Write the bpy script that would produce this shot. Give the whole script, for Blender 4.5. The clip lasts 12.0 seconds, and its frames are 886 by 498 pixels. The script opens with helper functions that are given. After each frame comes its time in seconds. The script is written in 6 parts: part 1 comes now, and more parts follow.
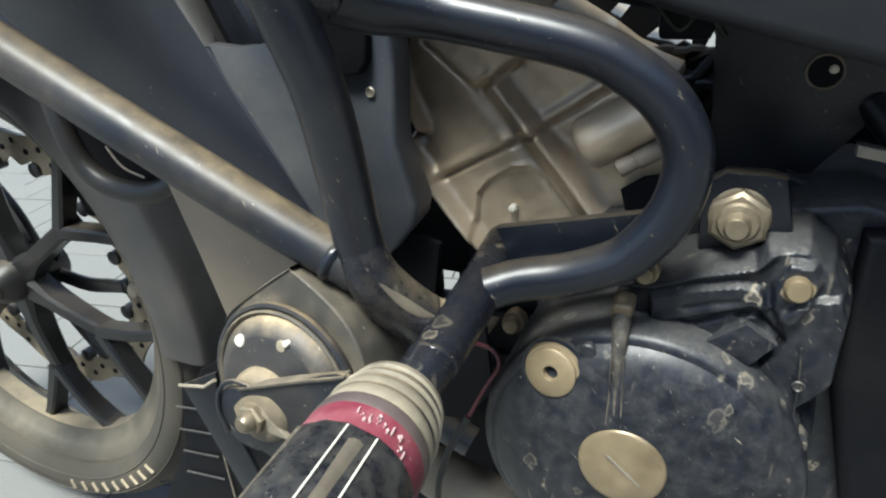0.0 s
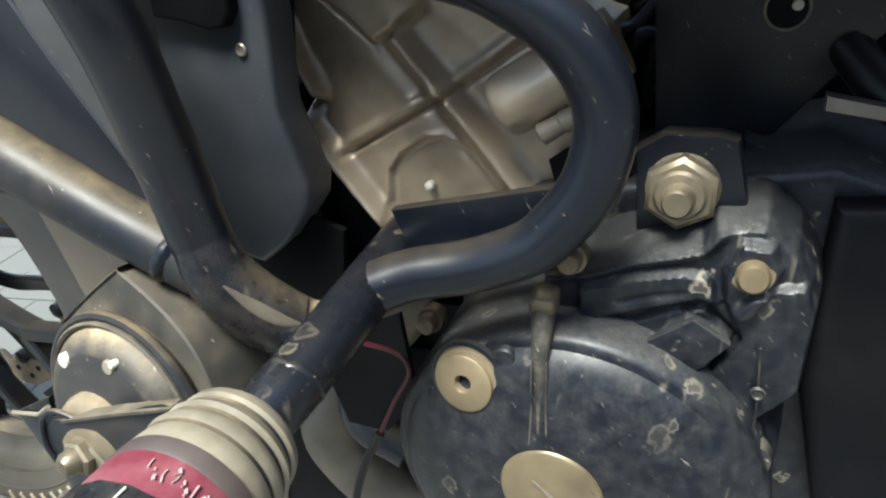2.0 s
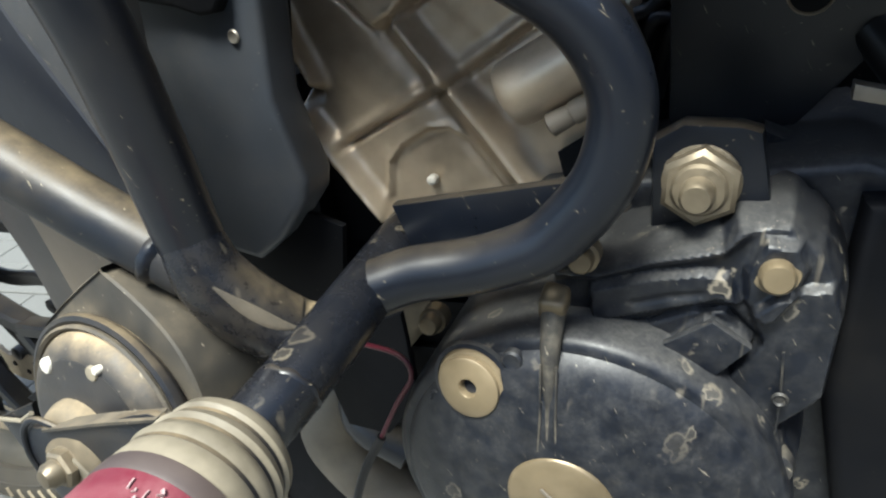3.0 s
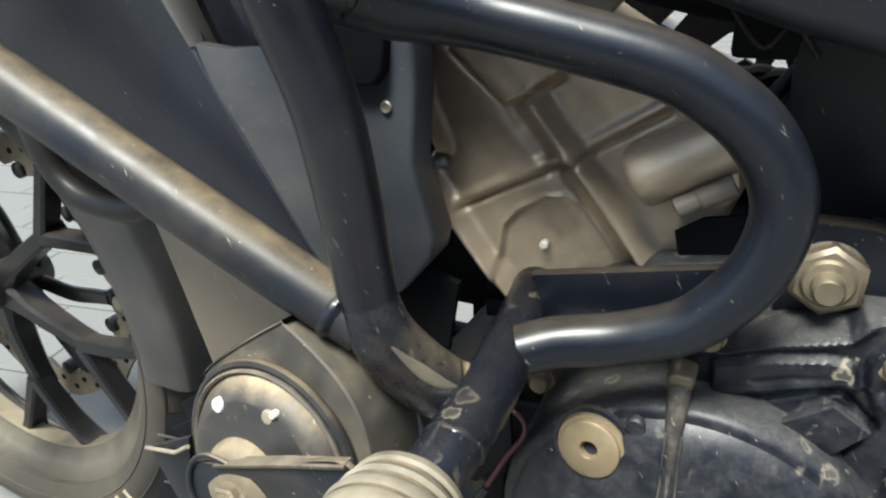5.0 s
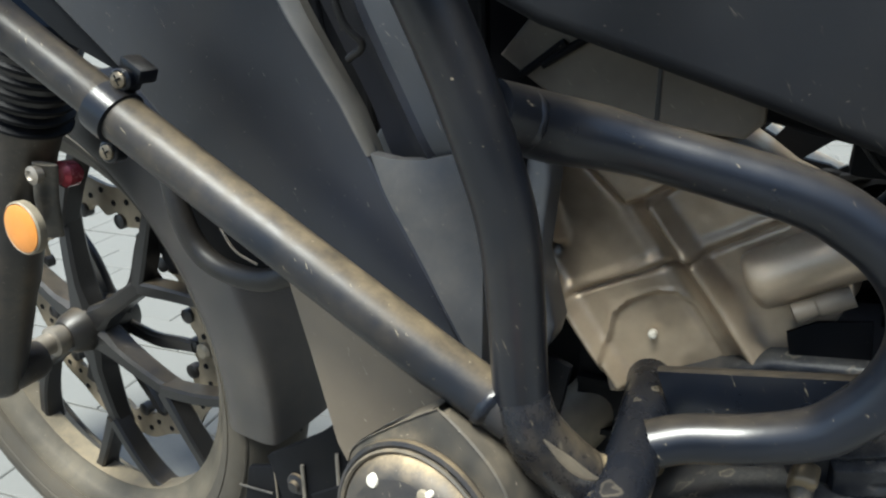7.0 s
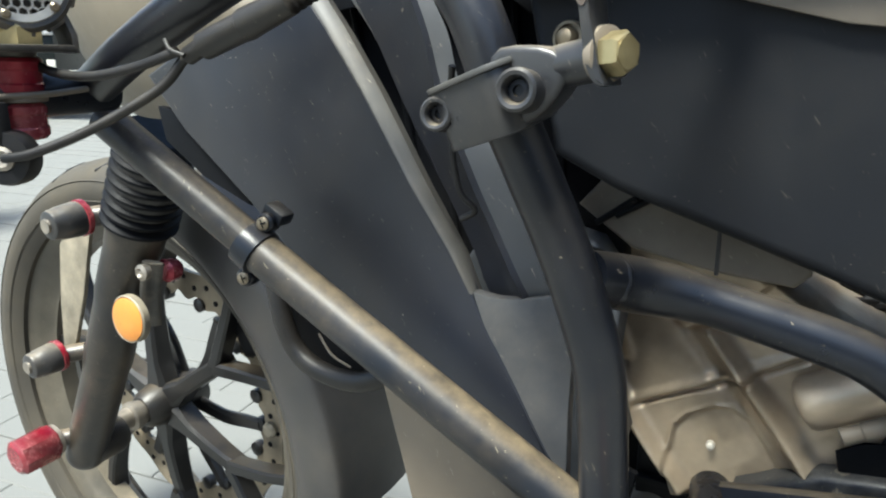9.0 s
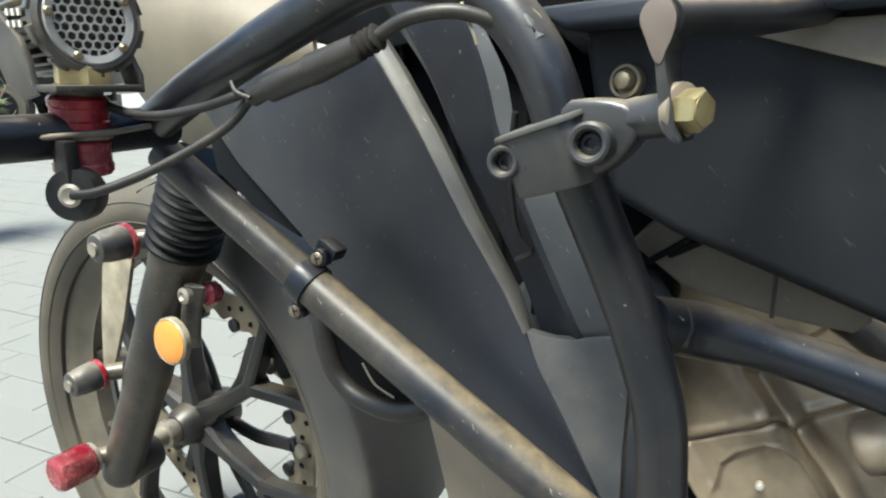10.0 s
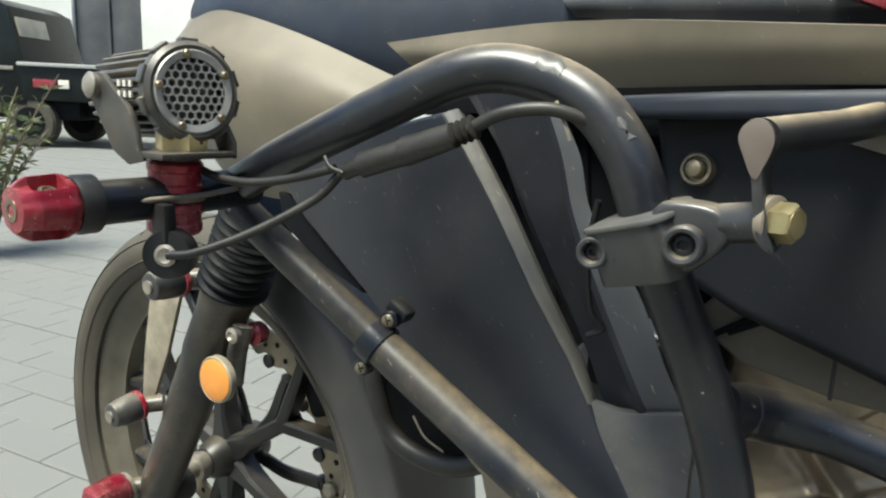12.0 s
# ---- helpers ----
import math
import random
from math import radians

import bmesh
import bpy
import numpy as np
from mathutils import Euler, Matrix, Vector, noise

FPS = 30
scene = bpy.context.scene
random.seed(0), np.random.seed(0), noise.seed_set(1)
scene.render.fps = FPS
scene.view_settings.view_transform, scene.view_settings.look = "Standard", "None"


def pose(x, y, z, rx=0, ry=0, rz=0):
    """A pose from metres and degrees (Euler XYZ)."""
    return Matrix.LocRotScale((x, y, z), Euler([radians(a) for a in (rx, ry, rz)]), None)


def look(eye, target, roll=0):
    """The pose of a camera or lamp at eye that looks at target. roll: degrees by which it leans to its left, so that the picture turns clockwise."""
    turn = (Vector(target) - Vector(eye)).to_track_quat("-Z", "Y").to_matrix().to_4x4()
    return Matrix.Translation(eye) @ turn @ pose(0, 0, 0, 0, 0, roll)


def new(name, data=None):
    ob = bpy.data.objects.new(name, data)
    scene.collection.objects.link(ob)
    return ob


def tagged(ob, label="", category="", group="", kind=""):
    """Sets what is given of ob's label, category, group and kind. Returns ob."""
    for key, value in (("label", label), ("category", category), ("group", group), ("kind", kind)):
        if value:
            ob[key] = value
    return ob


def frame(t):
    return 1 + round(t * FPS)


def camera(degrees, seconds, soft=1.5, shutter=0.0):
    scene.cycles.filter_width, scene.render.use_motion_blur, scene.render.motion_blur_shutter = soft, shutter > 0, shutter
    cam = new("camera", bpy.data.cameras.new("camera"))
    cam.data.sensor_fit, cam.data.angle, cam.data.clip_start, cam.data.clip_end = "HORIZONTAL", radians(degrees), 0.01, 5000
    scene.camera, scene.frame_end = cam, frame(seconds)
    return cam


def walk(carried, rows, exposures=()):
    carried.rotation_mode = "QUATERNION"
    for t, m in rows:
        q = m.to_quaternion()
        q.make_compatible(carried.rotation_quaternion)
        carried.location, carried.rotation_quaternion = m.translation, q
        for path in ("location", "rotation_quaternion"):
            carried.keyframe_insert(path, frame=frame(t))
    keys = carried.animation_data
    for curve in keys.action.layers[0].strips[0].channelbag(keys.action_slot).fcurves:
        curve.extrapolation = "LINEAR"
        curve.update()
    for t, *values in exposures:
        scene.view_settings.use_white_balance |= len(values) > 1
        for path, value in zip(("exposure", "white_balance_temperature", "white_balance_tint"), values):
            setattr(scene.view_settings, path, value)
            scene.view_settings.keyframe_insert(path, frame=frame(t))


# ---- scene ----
cam = camera(66.1, 12.0, 2.2)
PATH = [
    (0, (-0.0008, 0.0055, 0.6263), (-0.0328, 1.4141, -0.0437), -3.6),
    (0.5, (0.0101, 0.0164, 0.6185), (-0.0179, 1.4204, -0.0616), -4.3),
    (1, (0.0203, 0.0304, 0.6154), (0.0000, 1.4313, -0.0718), -4.4),
    (1.5, (0.0312, 0.0359, 0.6115), (0.0211, 1.4336, -0.0819), -4.5),
    (2, (0.0382, 0.0554, 0.6022), (0.0203, 1.4446, -0.1084), -5),
    (2.5, (0.0390, 0.0632, 0.5951), (0.0179, 1.4461, -0.1271), -5.3),
    (2.7, (0.0406, 0.0679, 0.5959), (0.0164, 1.4485, -0.1303), -5.4),
    (4.3, (0.0016, 0.0663, 0.6092), (-0.0078, 1.4648, -0.0819), -2.2),
    (4.5, (0.0000, 0.0647, 0.6115), (-0.0125, 1.4687, -0.0686), -1.9),
    (5, (-0.0101, 0.0569, 0.6201), (-0.0437, 1.4703, -0.0390), -1.5),
    (5.5, (-0.0211, 0.0491, 0.6279), (-0.0764, 1.4719, -0.0101), -0.9),
    (6, (-0.0320, 0.0445, 0.6341), (-0.1131, 1.4789, 0.0273), -0.9),
    (6.5, (-0.0382, 0.0374, 0.6435), (-0.1303, 1.4789, 0.0538), -0.6),
    (7, (-0.0499, 0.0413, 0.6466), (-0.1630, 1.4929, 0.0866), -0.1),
    (8.8, (-0.0741, 0.0031, 0.6872), (-0.2504, 1.4921, 0.2582), 0.3),
    (9, (-0.0741, 0.0023, 0.6887), (-0.2621, 1.4929, 0.2699), 0.3),
    (9.5, (-0.0827, 0.0000, 0.6942), (-0.2948, 1.4929, 0.2941), 0.6),
    (10, (-0.0897, 0.0008, 0.6997), (-0.3237, 1.4937, 0.3120), 0.6),
    (10.5, (-0.1006, 0.0016, 0.7028), (-0.3588, 1.4914, 0.3198), 0.9),
    (11, (-0.1069, -0.0016, 0.7051), (-0.3666, 1.4914, 0.3338), 1.5),
    (11.5, (-0.1123, -0.0055, 0.7129), (-0.3744, 1.4921, 0.3627), 2.2),
    (12, (-0.1170, -0.0133, 0.7207), (-0.3799, 1.4898, 0.3962), 2.8),
]
walk(cam, [(t, look(eye, target, roll)) for t, eye, target, roll in PATH], [(0, 2.08, 5700, 1.5), (5, 2.12, 5850, 2), (7, 2.08, 5800, 2), (9, 2.38, 5850, 1), (10, 2.42, 5950, 0), (11, 2.3, 6050, -2), (12, 1.95, 6050, -1)])

# ---- light ----
world = bpy.data.worlds.new("sky")
scene.world = world
world.use_nodes = True
wn = world.node_tree
sky = wn.nodes.new("ShaderNodeTexSky")
sky.sky_type, sky.sun_disc = "NISHITA", False
sky.sun_elevation, sky.sun_rotation = radians(65), radians(-149)
sky.air_density, sky.dust_density = 1.0, 2.5
wn.links.new(sky.outputs[0], wn.nodes["Background"].inputs[0])
wn.nodes["Background"].inputs[1].default_value = 0.055
sun = new("sun", bpy.data.lights.new("sun", "SUN"))
sun.data.energy, sun.data.angle, sun.data.color = 2.65, radians(22.0), (1.0, 0.92, 0.80)
sun.matrix_world = look((-1.9, -3.1, 7.6), (0, 0, 0))


# ---- materials ----
def shader(name):
    m = bpy.data.materials.new(name)
    m.use_nodes = True
    nt = m.node_tree
    return m, nt, nt.nodes["Principled BSDF"]


def noise_node(nt, coord, scale, detail=4.0, rough=0.6):
    n = nt.nodes.new("ShaderNodeTexNoise")
    n.inputs["Scale"].default_value, n.inputs["Detail"].default_value, n.inputs["Roughness"].default_value = scale, detail, rough
    nt.links.new(coord, n.inputs["Vector"])
    return n.outputs["Fac"]


def ramp(nt, fac, lo, hi, a=0.0, b=1.0):
    n = nt.nodes.new("ShaderNodeMapRange")
    for k, v in (("From Min", lo), ("From Max", hi), ("To Min", a), ("To Max", b)):
        n.inputs[k].default_value = v
    nt.links.new(fac, n.inputs["Value"])
    return n.outputs["Result"]


def maths(nt, op, a, b):
    n = nt.nodes.new("ShaderNodeMath")
    n.operation, n.use_clamp = op, True
    for i, v in enumerate((a, b)):
        if isinstance(v, (int, float)):
            n.inputs[i].default_value = v
        else:
            nt.links.new(v, n.inputs[i])
    return n.outputs[0]


def mix(nt, fac, a, b):
    n = nt.nodes.new("ShaderNodeMix")
    n.data_type = "RGBA"
    if isinstance(fac, (int, float)):
        n.inputs["Factor"].default_value = fac
    else:
        nt.links.new(fac, n.inputs["Factor"])
    for key, v in (("A", a), ("B", b)):
        s = [i for i in n.inputs if i.name == key and i.type == "RGBA"][0]
        if isinstance(v, tuple):
            s.default_value = (*v, 1)
        else:
            nt.links.new(v, s)
    return [o for o in n.outputs if o.type == "RGBA"][0]


def speckle(nt, coord, scale, size, lo, hi, spread):
    """Small uneven spots that gather in some places and leave others clean."""
    vor = nt.nodes.new("ShaderNodeTexVoronoi")
    vor.inputs["Scale"].default_value = scale
    nt.links.new(coord, vor.inputs["Vector"])
    ragged = maths(nt, "ADD", vor.outputs["Distance"], ramp(nt, noise_node(nt, coord, scale * 2.3, 3), 0.3, 0.7, 0.0, 0.16))
    return maths(nt, "MULTIPLY", ramp(nt, ragged, size + 0.08, size), ramp(nt, noise_node(nt, coord, spread, 2), lo, hi))


def stretched(nt, coord, s, turn=(0.4, 0.7, 0.3)):
    m = nt.nodes.new("ShaderNodeMapping")
    m.vector_type = "TEXTURE"
    m.inputs["Rotation"].default_value = turn
    s = tuple(1.0 / v for v in s)
    m.inputs["Scale"].default_value = s
    nt.links.new(coord, m.inputs["Vector"])
    return m.outputs["Vector"]


def surface(name, base, rough=0.5, metal=0.0, vary=0.3, dust=0.3, dust_col=(0.36, 0.29, 0.19), scale=9.0, fleck=0.3, bump=0.12, bump_scale=500.0, lit_top_dust=0.0, spec=0.5, coat=0.0, scratch=0.0, fleck_col=(0.50, 0.44, 0.33), drops=0.0):
    """A worn surface: two scales of tone, a thin film of dust in soft patches, dust on upward faces that also paints
    their lit tops, dried splashes, fine scratches and grain.
    """
    m, nt, p = shader(name)
    tc = nt.nodes.new("ShaderNodeTexCoord").outputs["Object"]
    big, mid, fine = noise_node(nt, tc, scale, 4), noise_node(nt, tc, scale * 6, 6, 0.7), noise_node(nt, tc, bump_scale, 3)
    tone = mix(nt, ramp(nt, big, 0.3, 0.7), tuple(c * (1 - vary) for c in base), tuple(min(1, c * (1 + vary)) for c in base))
    film = maths(nt, "MULTIPLY", ramp(nt, mid, 0.2, 0.85), ramp(nt, noise_node(nt, tc, scale * 1.3, 2), 0.35, 0.68))
    film = maths(nt, "MULTIPLY", film, dust)
    # Upward faces go paler: lying dust and the tan top highlight in one mask.
    if lit_top_dust:
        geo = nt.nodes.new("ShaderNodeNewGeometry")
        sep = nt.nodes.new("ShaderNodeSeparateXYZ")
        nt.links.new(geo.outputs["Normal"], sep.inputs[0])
        top_pale = maths(nt, "MULTIPLY", maths(nt, "POWER", ramp(nt, sep.outputs["Z"], 0.30, 0.97), 2.4), ramp(nt, mid, 0.30, 0.66, 0.35, 1.0))
        film = maths(nt, "ADD", film, maths(nt, "MULTIPLY", top_pale, lit_top_dust))
    colour = mix(nt, film, tone, dust_col)
    marks = film
    if fleck:
        smear = stretched(nt, tc, (1.0, 1.9, 0.8), (0.9, 0.4, 0.6))
        dots = maths(nt, "ADD", maths(nt, "MULTIPLY", speckle(nt, smear, 64.0, 0.055, 0.57, 0.68, 21.0), 0.8), maths(nt, "MULTIPLY", speckle(nt, smear, 170.0, 0.10, 0.53, 0.66, 34.0), 0.7))
        if fleck >= 1.0:
            dots = maths(nt, "ADD", dots, maths(nt, "MULTIPLY", speckle(nt, smear, 38.0, 0.075, 0.56, 0.70, 13.0), 0.5))
        dots = maths(nt, "MULTIPLY", dots, fleck)
        colour = mix(nt, dots, colour, fleck_col)
        marks = maths(nt, "ADD", film, dots)
    if drops:
        wet = stretched(nt, tc, (1.0, 1.0, 0.72), (0.0, 0.15, 0.0))
        cell = nt.nodes.new("ShaderNodeTexVoronoi")
        cell.inputs["Scale"].default_value = 66.0
        wobble = mix(nt, 0.012, wet, noise_node(nt, tc, 120, 2))
        nt.links.new(wobble, cell.inputs["Vector"])
        tint = nt.nodes.new("ShaderNodeSeparateXYZ")
        nt.links.new(cell.outputs["Color"], tint.inputs[0])
        outer = maths(nt, "ADD", cell.outputs["Distance"], maths(nt, "MULTIPLY", tint.outputs["Y"], 0.22))
        ring = maths(nt, "MULTIPLY", ramp(nt, outer, 0.24, 0.29), ramp(nt, outer, 0.38, 0.31))
        ring = maths(nt, "ADD", ring, ramp(nt, outer, 0.30, 0.24, 0.0, 0.25))
        ring = maths(nt, "MULTIPLY", ring, ramp(nt, tint.outputs["X"], 0.48, 0.56))
        runs = ramp(nt, noise_node(nt, stretched(nt, tc, (150, 150, 9), (0.0, 0.05, 0.0)), 1.0, 2), 0.66, 0.74, 0.0, 0.6)
        spots = maths(nt, "MULTIPLY", maths(nt, "ADD", ring, runs), ramp(nt, noise_node(nt, tc, 14, 2), 0.40, 0.60))
        spots = maths(nt, "MULTIPLY", spots, drops)
        colour = mix(nt, spots, colour, fleck_col)
    if scratch:
        lines = maths(nt, "ADD", ramp(nt, noise_node(nt, stretched(nt, tc, (45, 300, 800)), 1.0, 2), 0.72, 0.78), ramp(nt, noise_node(nt, stretched(nt, tc, (800, 300, 60), (-0.2, -0.5, 0.2)), 1.0, 2), 0.72, 0.78))
        lines = maths(nt, "MULTIPLY", lines, scratch)
        colour = mix(nt, lines, colour, fleck_col)
    nt.links.new(colour, p.inputs["Base Color"])
    nt.links.new(maths(nt, "ADD", ramp(nt, mid, 0.3, 0.7, rough * 0.88, rough * 1.12), maths(nt, "MULTIPLY", marks, 0.4)), p.inputs["Roughness"])
    if metal:
        nt.links.new(maths(nt, "SUBTRACT", metal, marks), p.inputs["Metallic"])
    p.inputs["Specular IOR Level"].default_value = spec
    p.inputs["Coat Weight"].default_value = coat
    p.inputs["Coat Roughness"].default_value = 0.25
    if bump:
        b = nt.nodes.new("ShaderNodeBump")
        b.inputs["Strength"].default_value, b.inputs["Distance"].default_value = bump, 0.0006
        nt.links.new(maths(nt, "ADD", maths(nt, "MULTIPLY", fine, 0.6), maths(nt, "MULTIPLY", mid, 0.6)), b.inputs["Height"])
        nt.links.new(b.outputs[0], p.inputs["Normal"])
    return m


D1, D2 = (0.33, 0.275, 0.19), (0.42, 0.34, 0.225)
M_TUBE = surface("black_powder_coat", (0.0050, 0.0066, 0.0108), 0.3, dust=0.012, dust_col=(0.40, 0.31, 0.18), lit_top_dust=0.1, fleck=1.0, bump=0.07, spec=0.42, scratch=0.5, coat=0.0, fleck_col=(0.30, 0.255, 0.18))
M_GUARD = surface("lit_dust_topped_powder_coat", (0.0050, 0.0066, 0.0108), 0.31, dust=0.09, dust_col=(0.29, 0.23, 0.145), lit_top_dust=1.0, fleck=1.0, bump=0.07, spec=0.5, scratch=0.5, coat=0.0, fleck_col=(0.30, 0.255, 0.18))
M_SPLASHED = surface("splashed_black_tube", (0.0050, 0.0066, 0.0108), 0.27, dust=0.02, dust_col=(0.40, 0.31, 0.18), lit_top_dust=0.015, fleck=1.0, bump=0.07, spec=0.45, scratch=0.5, coat=0.0, fleck_col=(0.30, 0.255, 0.18), drops=0.35)
M_WEB = surface("caked_gusset", (0.0050, 0.0066, 0.0108), 0.27, dust=0.12, dust_col=(0.40, 0.31, 0.18), lit_top_dust=0.6, fleck=1.0, bump=0.07, spec=0.45, scratch=0.5, coat=0.0, fleck_col=(0.30, 0.255, 0.18), drops=0.35, scale=34)
M_TUBE_DUSTY = surface("dusty_black_tube", (0.0085, 0.0105, 0.0150), 0.4, dust=0.14, dust_col=(0.38, 0.29, 0.165), lit_top_dust=0.42, fleck=1.0, scale=14, bump=0.09, spec=0.34, scratch=0.7, fleck_col=(0.34, 0.29, 0.20))
M_PLASTIC = surface("matt_black_plastic", (0.0100, 0.0117, 0.0172), 0.42, dust=0.07, dust_col=D1, lit_top_dust=0.08, fleck=0.6, bump=0.06, scale=6, scratch=0.25, spec=0.45)
M_PLASTIC_DUSTY = surface("dusty_black_plastic", (0.125, 0.101, 0.072), 0.55, dust=0.4, dust_col=(0.30, 0.245, 0.17), lit_top_dust=0.2, fleck=0.5, scale=5, scratch=0.9)
M_GREY = surface("grey_plastic", (0.019, 0.020, 0.023), 0.30, dust=0.15, dust_col=D1, fleck=0.5, lit_top_dust=0.42, scratch=0.3)
# Near-black for inner plastic and for fillers standing in dark gaps.
M_DARK = surface("dark_plastic_and_gap_fill", (0.0040, 0.0045, 0.0060), 0.55, dust=0.02, dust_col=D1, fleck=0.2, spec=0.1)
M_PANEL = surface("dark_side_panel", (0.0045, 0.0054, 0.0078), 0.55, dust=0.03, dust_col=D1, fleck=0.28, spec=0.3, scale=5, scratch=0.1)
M_FRAME = surface("dusty_black_frame_steel", (0.0095, 0.0112, 0.0145), 0.42, dust=0.08, dust_col=(0.12, 0.10, 0.08), fleck=0.5, scale=14, scratch=0.4, spec=0.45)
M_TANK = surface("beige_tank_paint", (0.124, 0.104, 0.073), 0.46, dust=0.35, fleck=0.2, vary=0.25, bump=0.03, scale=9, dust_col=(0.22, 0.183, 0.125), scratch=0.3)
M_NAVY = surface("navy_trim", (0.016, 0.020, 0.030), 0.55, dust=0.07, dust_col=D1, fleck=0.4, lit_top_dust=0.08, spec=0.25)
M_HEAD = surface("cast_cylinder_head", (0.47, 0.385, 0.28), 0.33, metal=0.6, dust=0.38, dust_col=(0.30, 0.24, 0.165), scale=16, fleck=0.35, bump=0.26, bump_scale=700, vary=0.28, lit_top_dust=0.45, scratch=0.25)
M_COVER = surface("black_engine_cover", (0.0058, 0.0074, 0.0118), 0.36, dust=0.3, dust_col=(0.13, 0.125, 0.115), lit_top_dust=0.45, fleck=0.6, scale=85, bump=0.12, scratch=1.0, spec=0.38, fleck_col=(0.24, 0.21, 0.16), drops=0.75)
M_COVER_DUSTY = surface("dusty_engine_cover_edge", (0.012, 0.013, 0.016), 0.40, dust=0.75, dust_col=(0.20, 0.175, 0.13), lit_top_dust=0.35, fleck=0.6, scale=40, bump=0.12, scratch=1.0, spec=0.38)
M_PLUG = surface("dusty_alloy_plug", (0.21, 0.165, 0.10), 0.33, metal=0.6, dust=0.6, dust_col=(0.17, 0.133, 0.082), scale=22, fleck=0.3, scratch=1.0, fleck_col=(0.12, 0.10, 0.07))
M_BOLT = surface("zinc_bolt", (0.20, 0.168, 0.118), 0.36, metal=0.8, dust=0.7, dust_col=(0.19, 0.15, 0.095), scale=45, fleck=0.3)
M_BRASS = surface("yellow_zinc_bolt", (0.26, 0.215, 0.11), 0.35, metal=0.8, dust=0.5, scale=45, fleck=0, dust_col=(0.20, 0.165, 0.09))
M_NUT = surface("bright_yellow_zinc", (0.55, 0.45, 0.22), 0.38, metal=0.4, dust=0.2, scale=45, fleck=0)
M_STEEL = surface("dull_steel", (0.26, 0.235, 0.20), 0.42, metal=0.7, dust=0.4, scale=30, fleck=0.1)
M_RINGS = surface("pale_rubber_rings", (0.19, 0.165, 0.120), 0.5, dust=0.6, dust_col=(0.31, 0.265, 0.185), scale=30, fleck=0.3, scratch=0.6, vary=0.45)
M_RED = surface("red_anodised", (0.21, 0.010, 0.022), 0.2, metal=0.4, dust=0.4, dust_col=(0.46, 0.32, 0.29), scale=34, fleck=0.8, scratch=0.6)
M_RUBBER = surface("tyre_rubber", (0.036, 0.031, 0.023), 0.75, dust=0.5, dust_col=(0.145, 0.12, 0.078), scale=5, fleck=0.2, bump=0.3)
M_SPOKE = surface("black_spoke", (0.0090, 0.0092, 0.0100), 0.36, dust=0.04, dust_col=(0.34, 0.26, 0.155), lit_top_dust=0.15, scale=8, fleck=0.7)
# Dusty; upward paling also paints the lit lower barrel, upright parts stay dark.
M_LIP = surface("dusty_rim", (0.075, 0.066, 0.050), 0.48, metal=0.2, dust=0.4, dust_col=(0.19, 0.155, 0.10), scale=10, fleck=0.4, scratch=0.4, lit_top_dust=0.85)
M_ROTOR = surface("brake_rotor_steel", (0.26, 0.22, 0.16), 0.42, metal=0.6, dust=0.5, dust_col=(0.33, 0.26, 0.16), scale=20, fleck=0)
M_FORK = surface("black_fork_leg", (0.0085, 0.0085, 0.0095), 0.36, dust=0.32, dust_col=(0.34, 0.26, 0.16), scale=7, fleck=0.9, lit_top_dust=0.4, scratch=0.5)
M_CABLE = surface("black_cable", (0.0070, 0.0072, 0.0085), 0.42, dust=0.12, dust_col=D1, fleck=0.3, spec=0.35)
M_WIRE = surface("red_wire", (0.060, 0.003, 0.012), 0.4, dust=0.05, fleck=0.2)
M_ORANGE = surface("amber_reflector", (0.50, 0.19, 0.030), 0.30, dust=0.15, dust_col=(0.55, 0.38, 0.18), scale=30, fleck=0, vary=0.1)
M_WHITE = surface("white_plastic", (0.56, 0.53, 0.46), 0.45, dust=0.3, dust_col=(0.5, 0.42, 0.3), scale=30, fleck=0, vary=0.1)
M_GRILLE = surface("grey_grille", (0.34, 0.335, 0.32), 0.42, metal=0.4, dust=0.2, scale=40, fleck=0)
M_SINK = surface("black_heatsink", (0.050, 0.048, 0.045), 0.34, metal=0.3, dust=0.4, dust_col=D1, scale=30, fleck=0.2, lit_top_dust=0.6)
M_EXHAUST = surface("dusty_exhaust", (0.16, 0.14, 0.11), 0.5, metal=0.5, dust=0.7, dust_col=(0.34, 0.285, 0.19), scale=12, fleck=0.2)
M_CAP = surface("scratched_black_cap", (0.0045, 0.0056, 0.0090), 0.26, dust=0.45, dust_col=(0.20, 0.185, 0.155), fleck=1.0, scale=52, bump=0.08, spec=0.5, scratch=1.0)
# Shroud plastic in lighter grey: dust and the sky reflection in one tone.
M_FACET = surface("dusty_sky_lit_facet", (0.040, 0.043, 0.049), 0.42, dust=0.3, dust_col=(0.22, 0.19, 0.145), scale=9, fleck=0.5, scratch=0.5, spec=0.5)
# Pale tone paints light caught by shroud edge and clamp lip; also torn film.
M_EDGE = surface("lit_edge_and_film", (0.062, 0.061, 0.058), 0.42, dust=0.3, dust_col=(0.20, 0.17, 0.125), scale=12, fleck=0.5, scratch=0.5)
# Same plastic as the cowl, made paler where its outer face reflects sky.
M_COWL = surface("dusty_sky_lit_cowl", (0.040, 0.0425, 0.047), 0.44, dust=0.15, dust_col=(0.20, 0.175, 0.135), scale=10, fleck=0.4, lit_top_dust=0.12, scratch=0.4)
M_CAM = surface("dusty_dark_casting", (0.135, 0.115, 0.090), 0.48, metal=0.2, dust=0.5, dust_col=(0.20, 0.168, 0.122), scale=14, fleck=0.5, scratch=0.4)
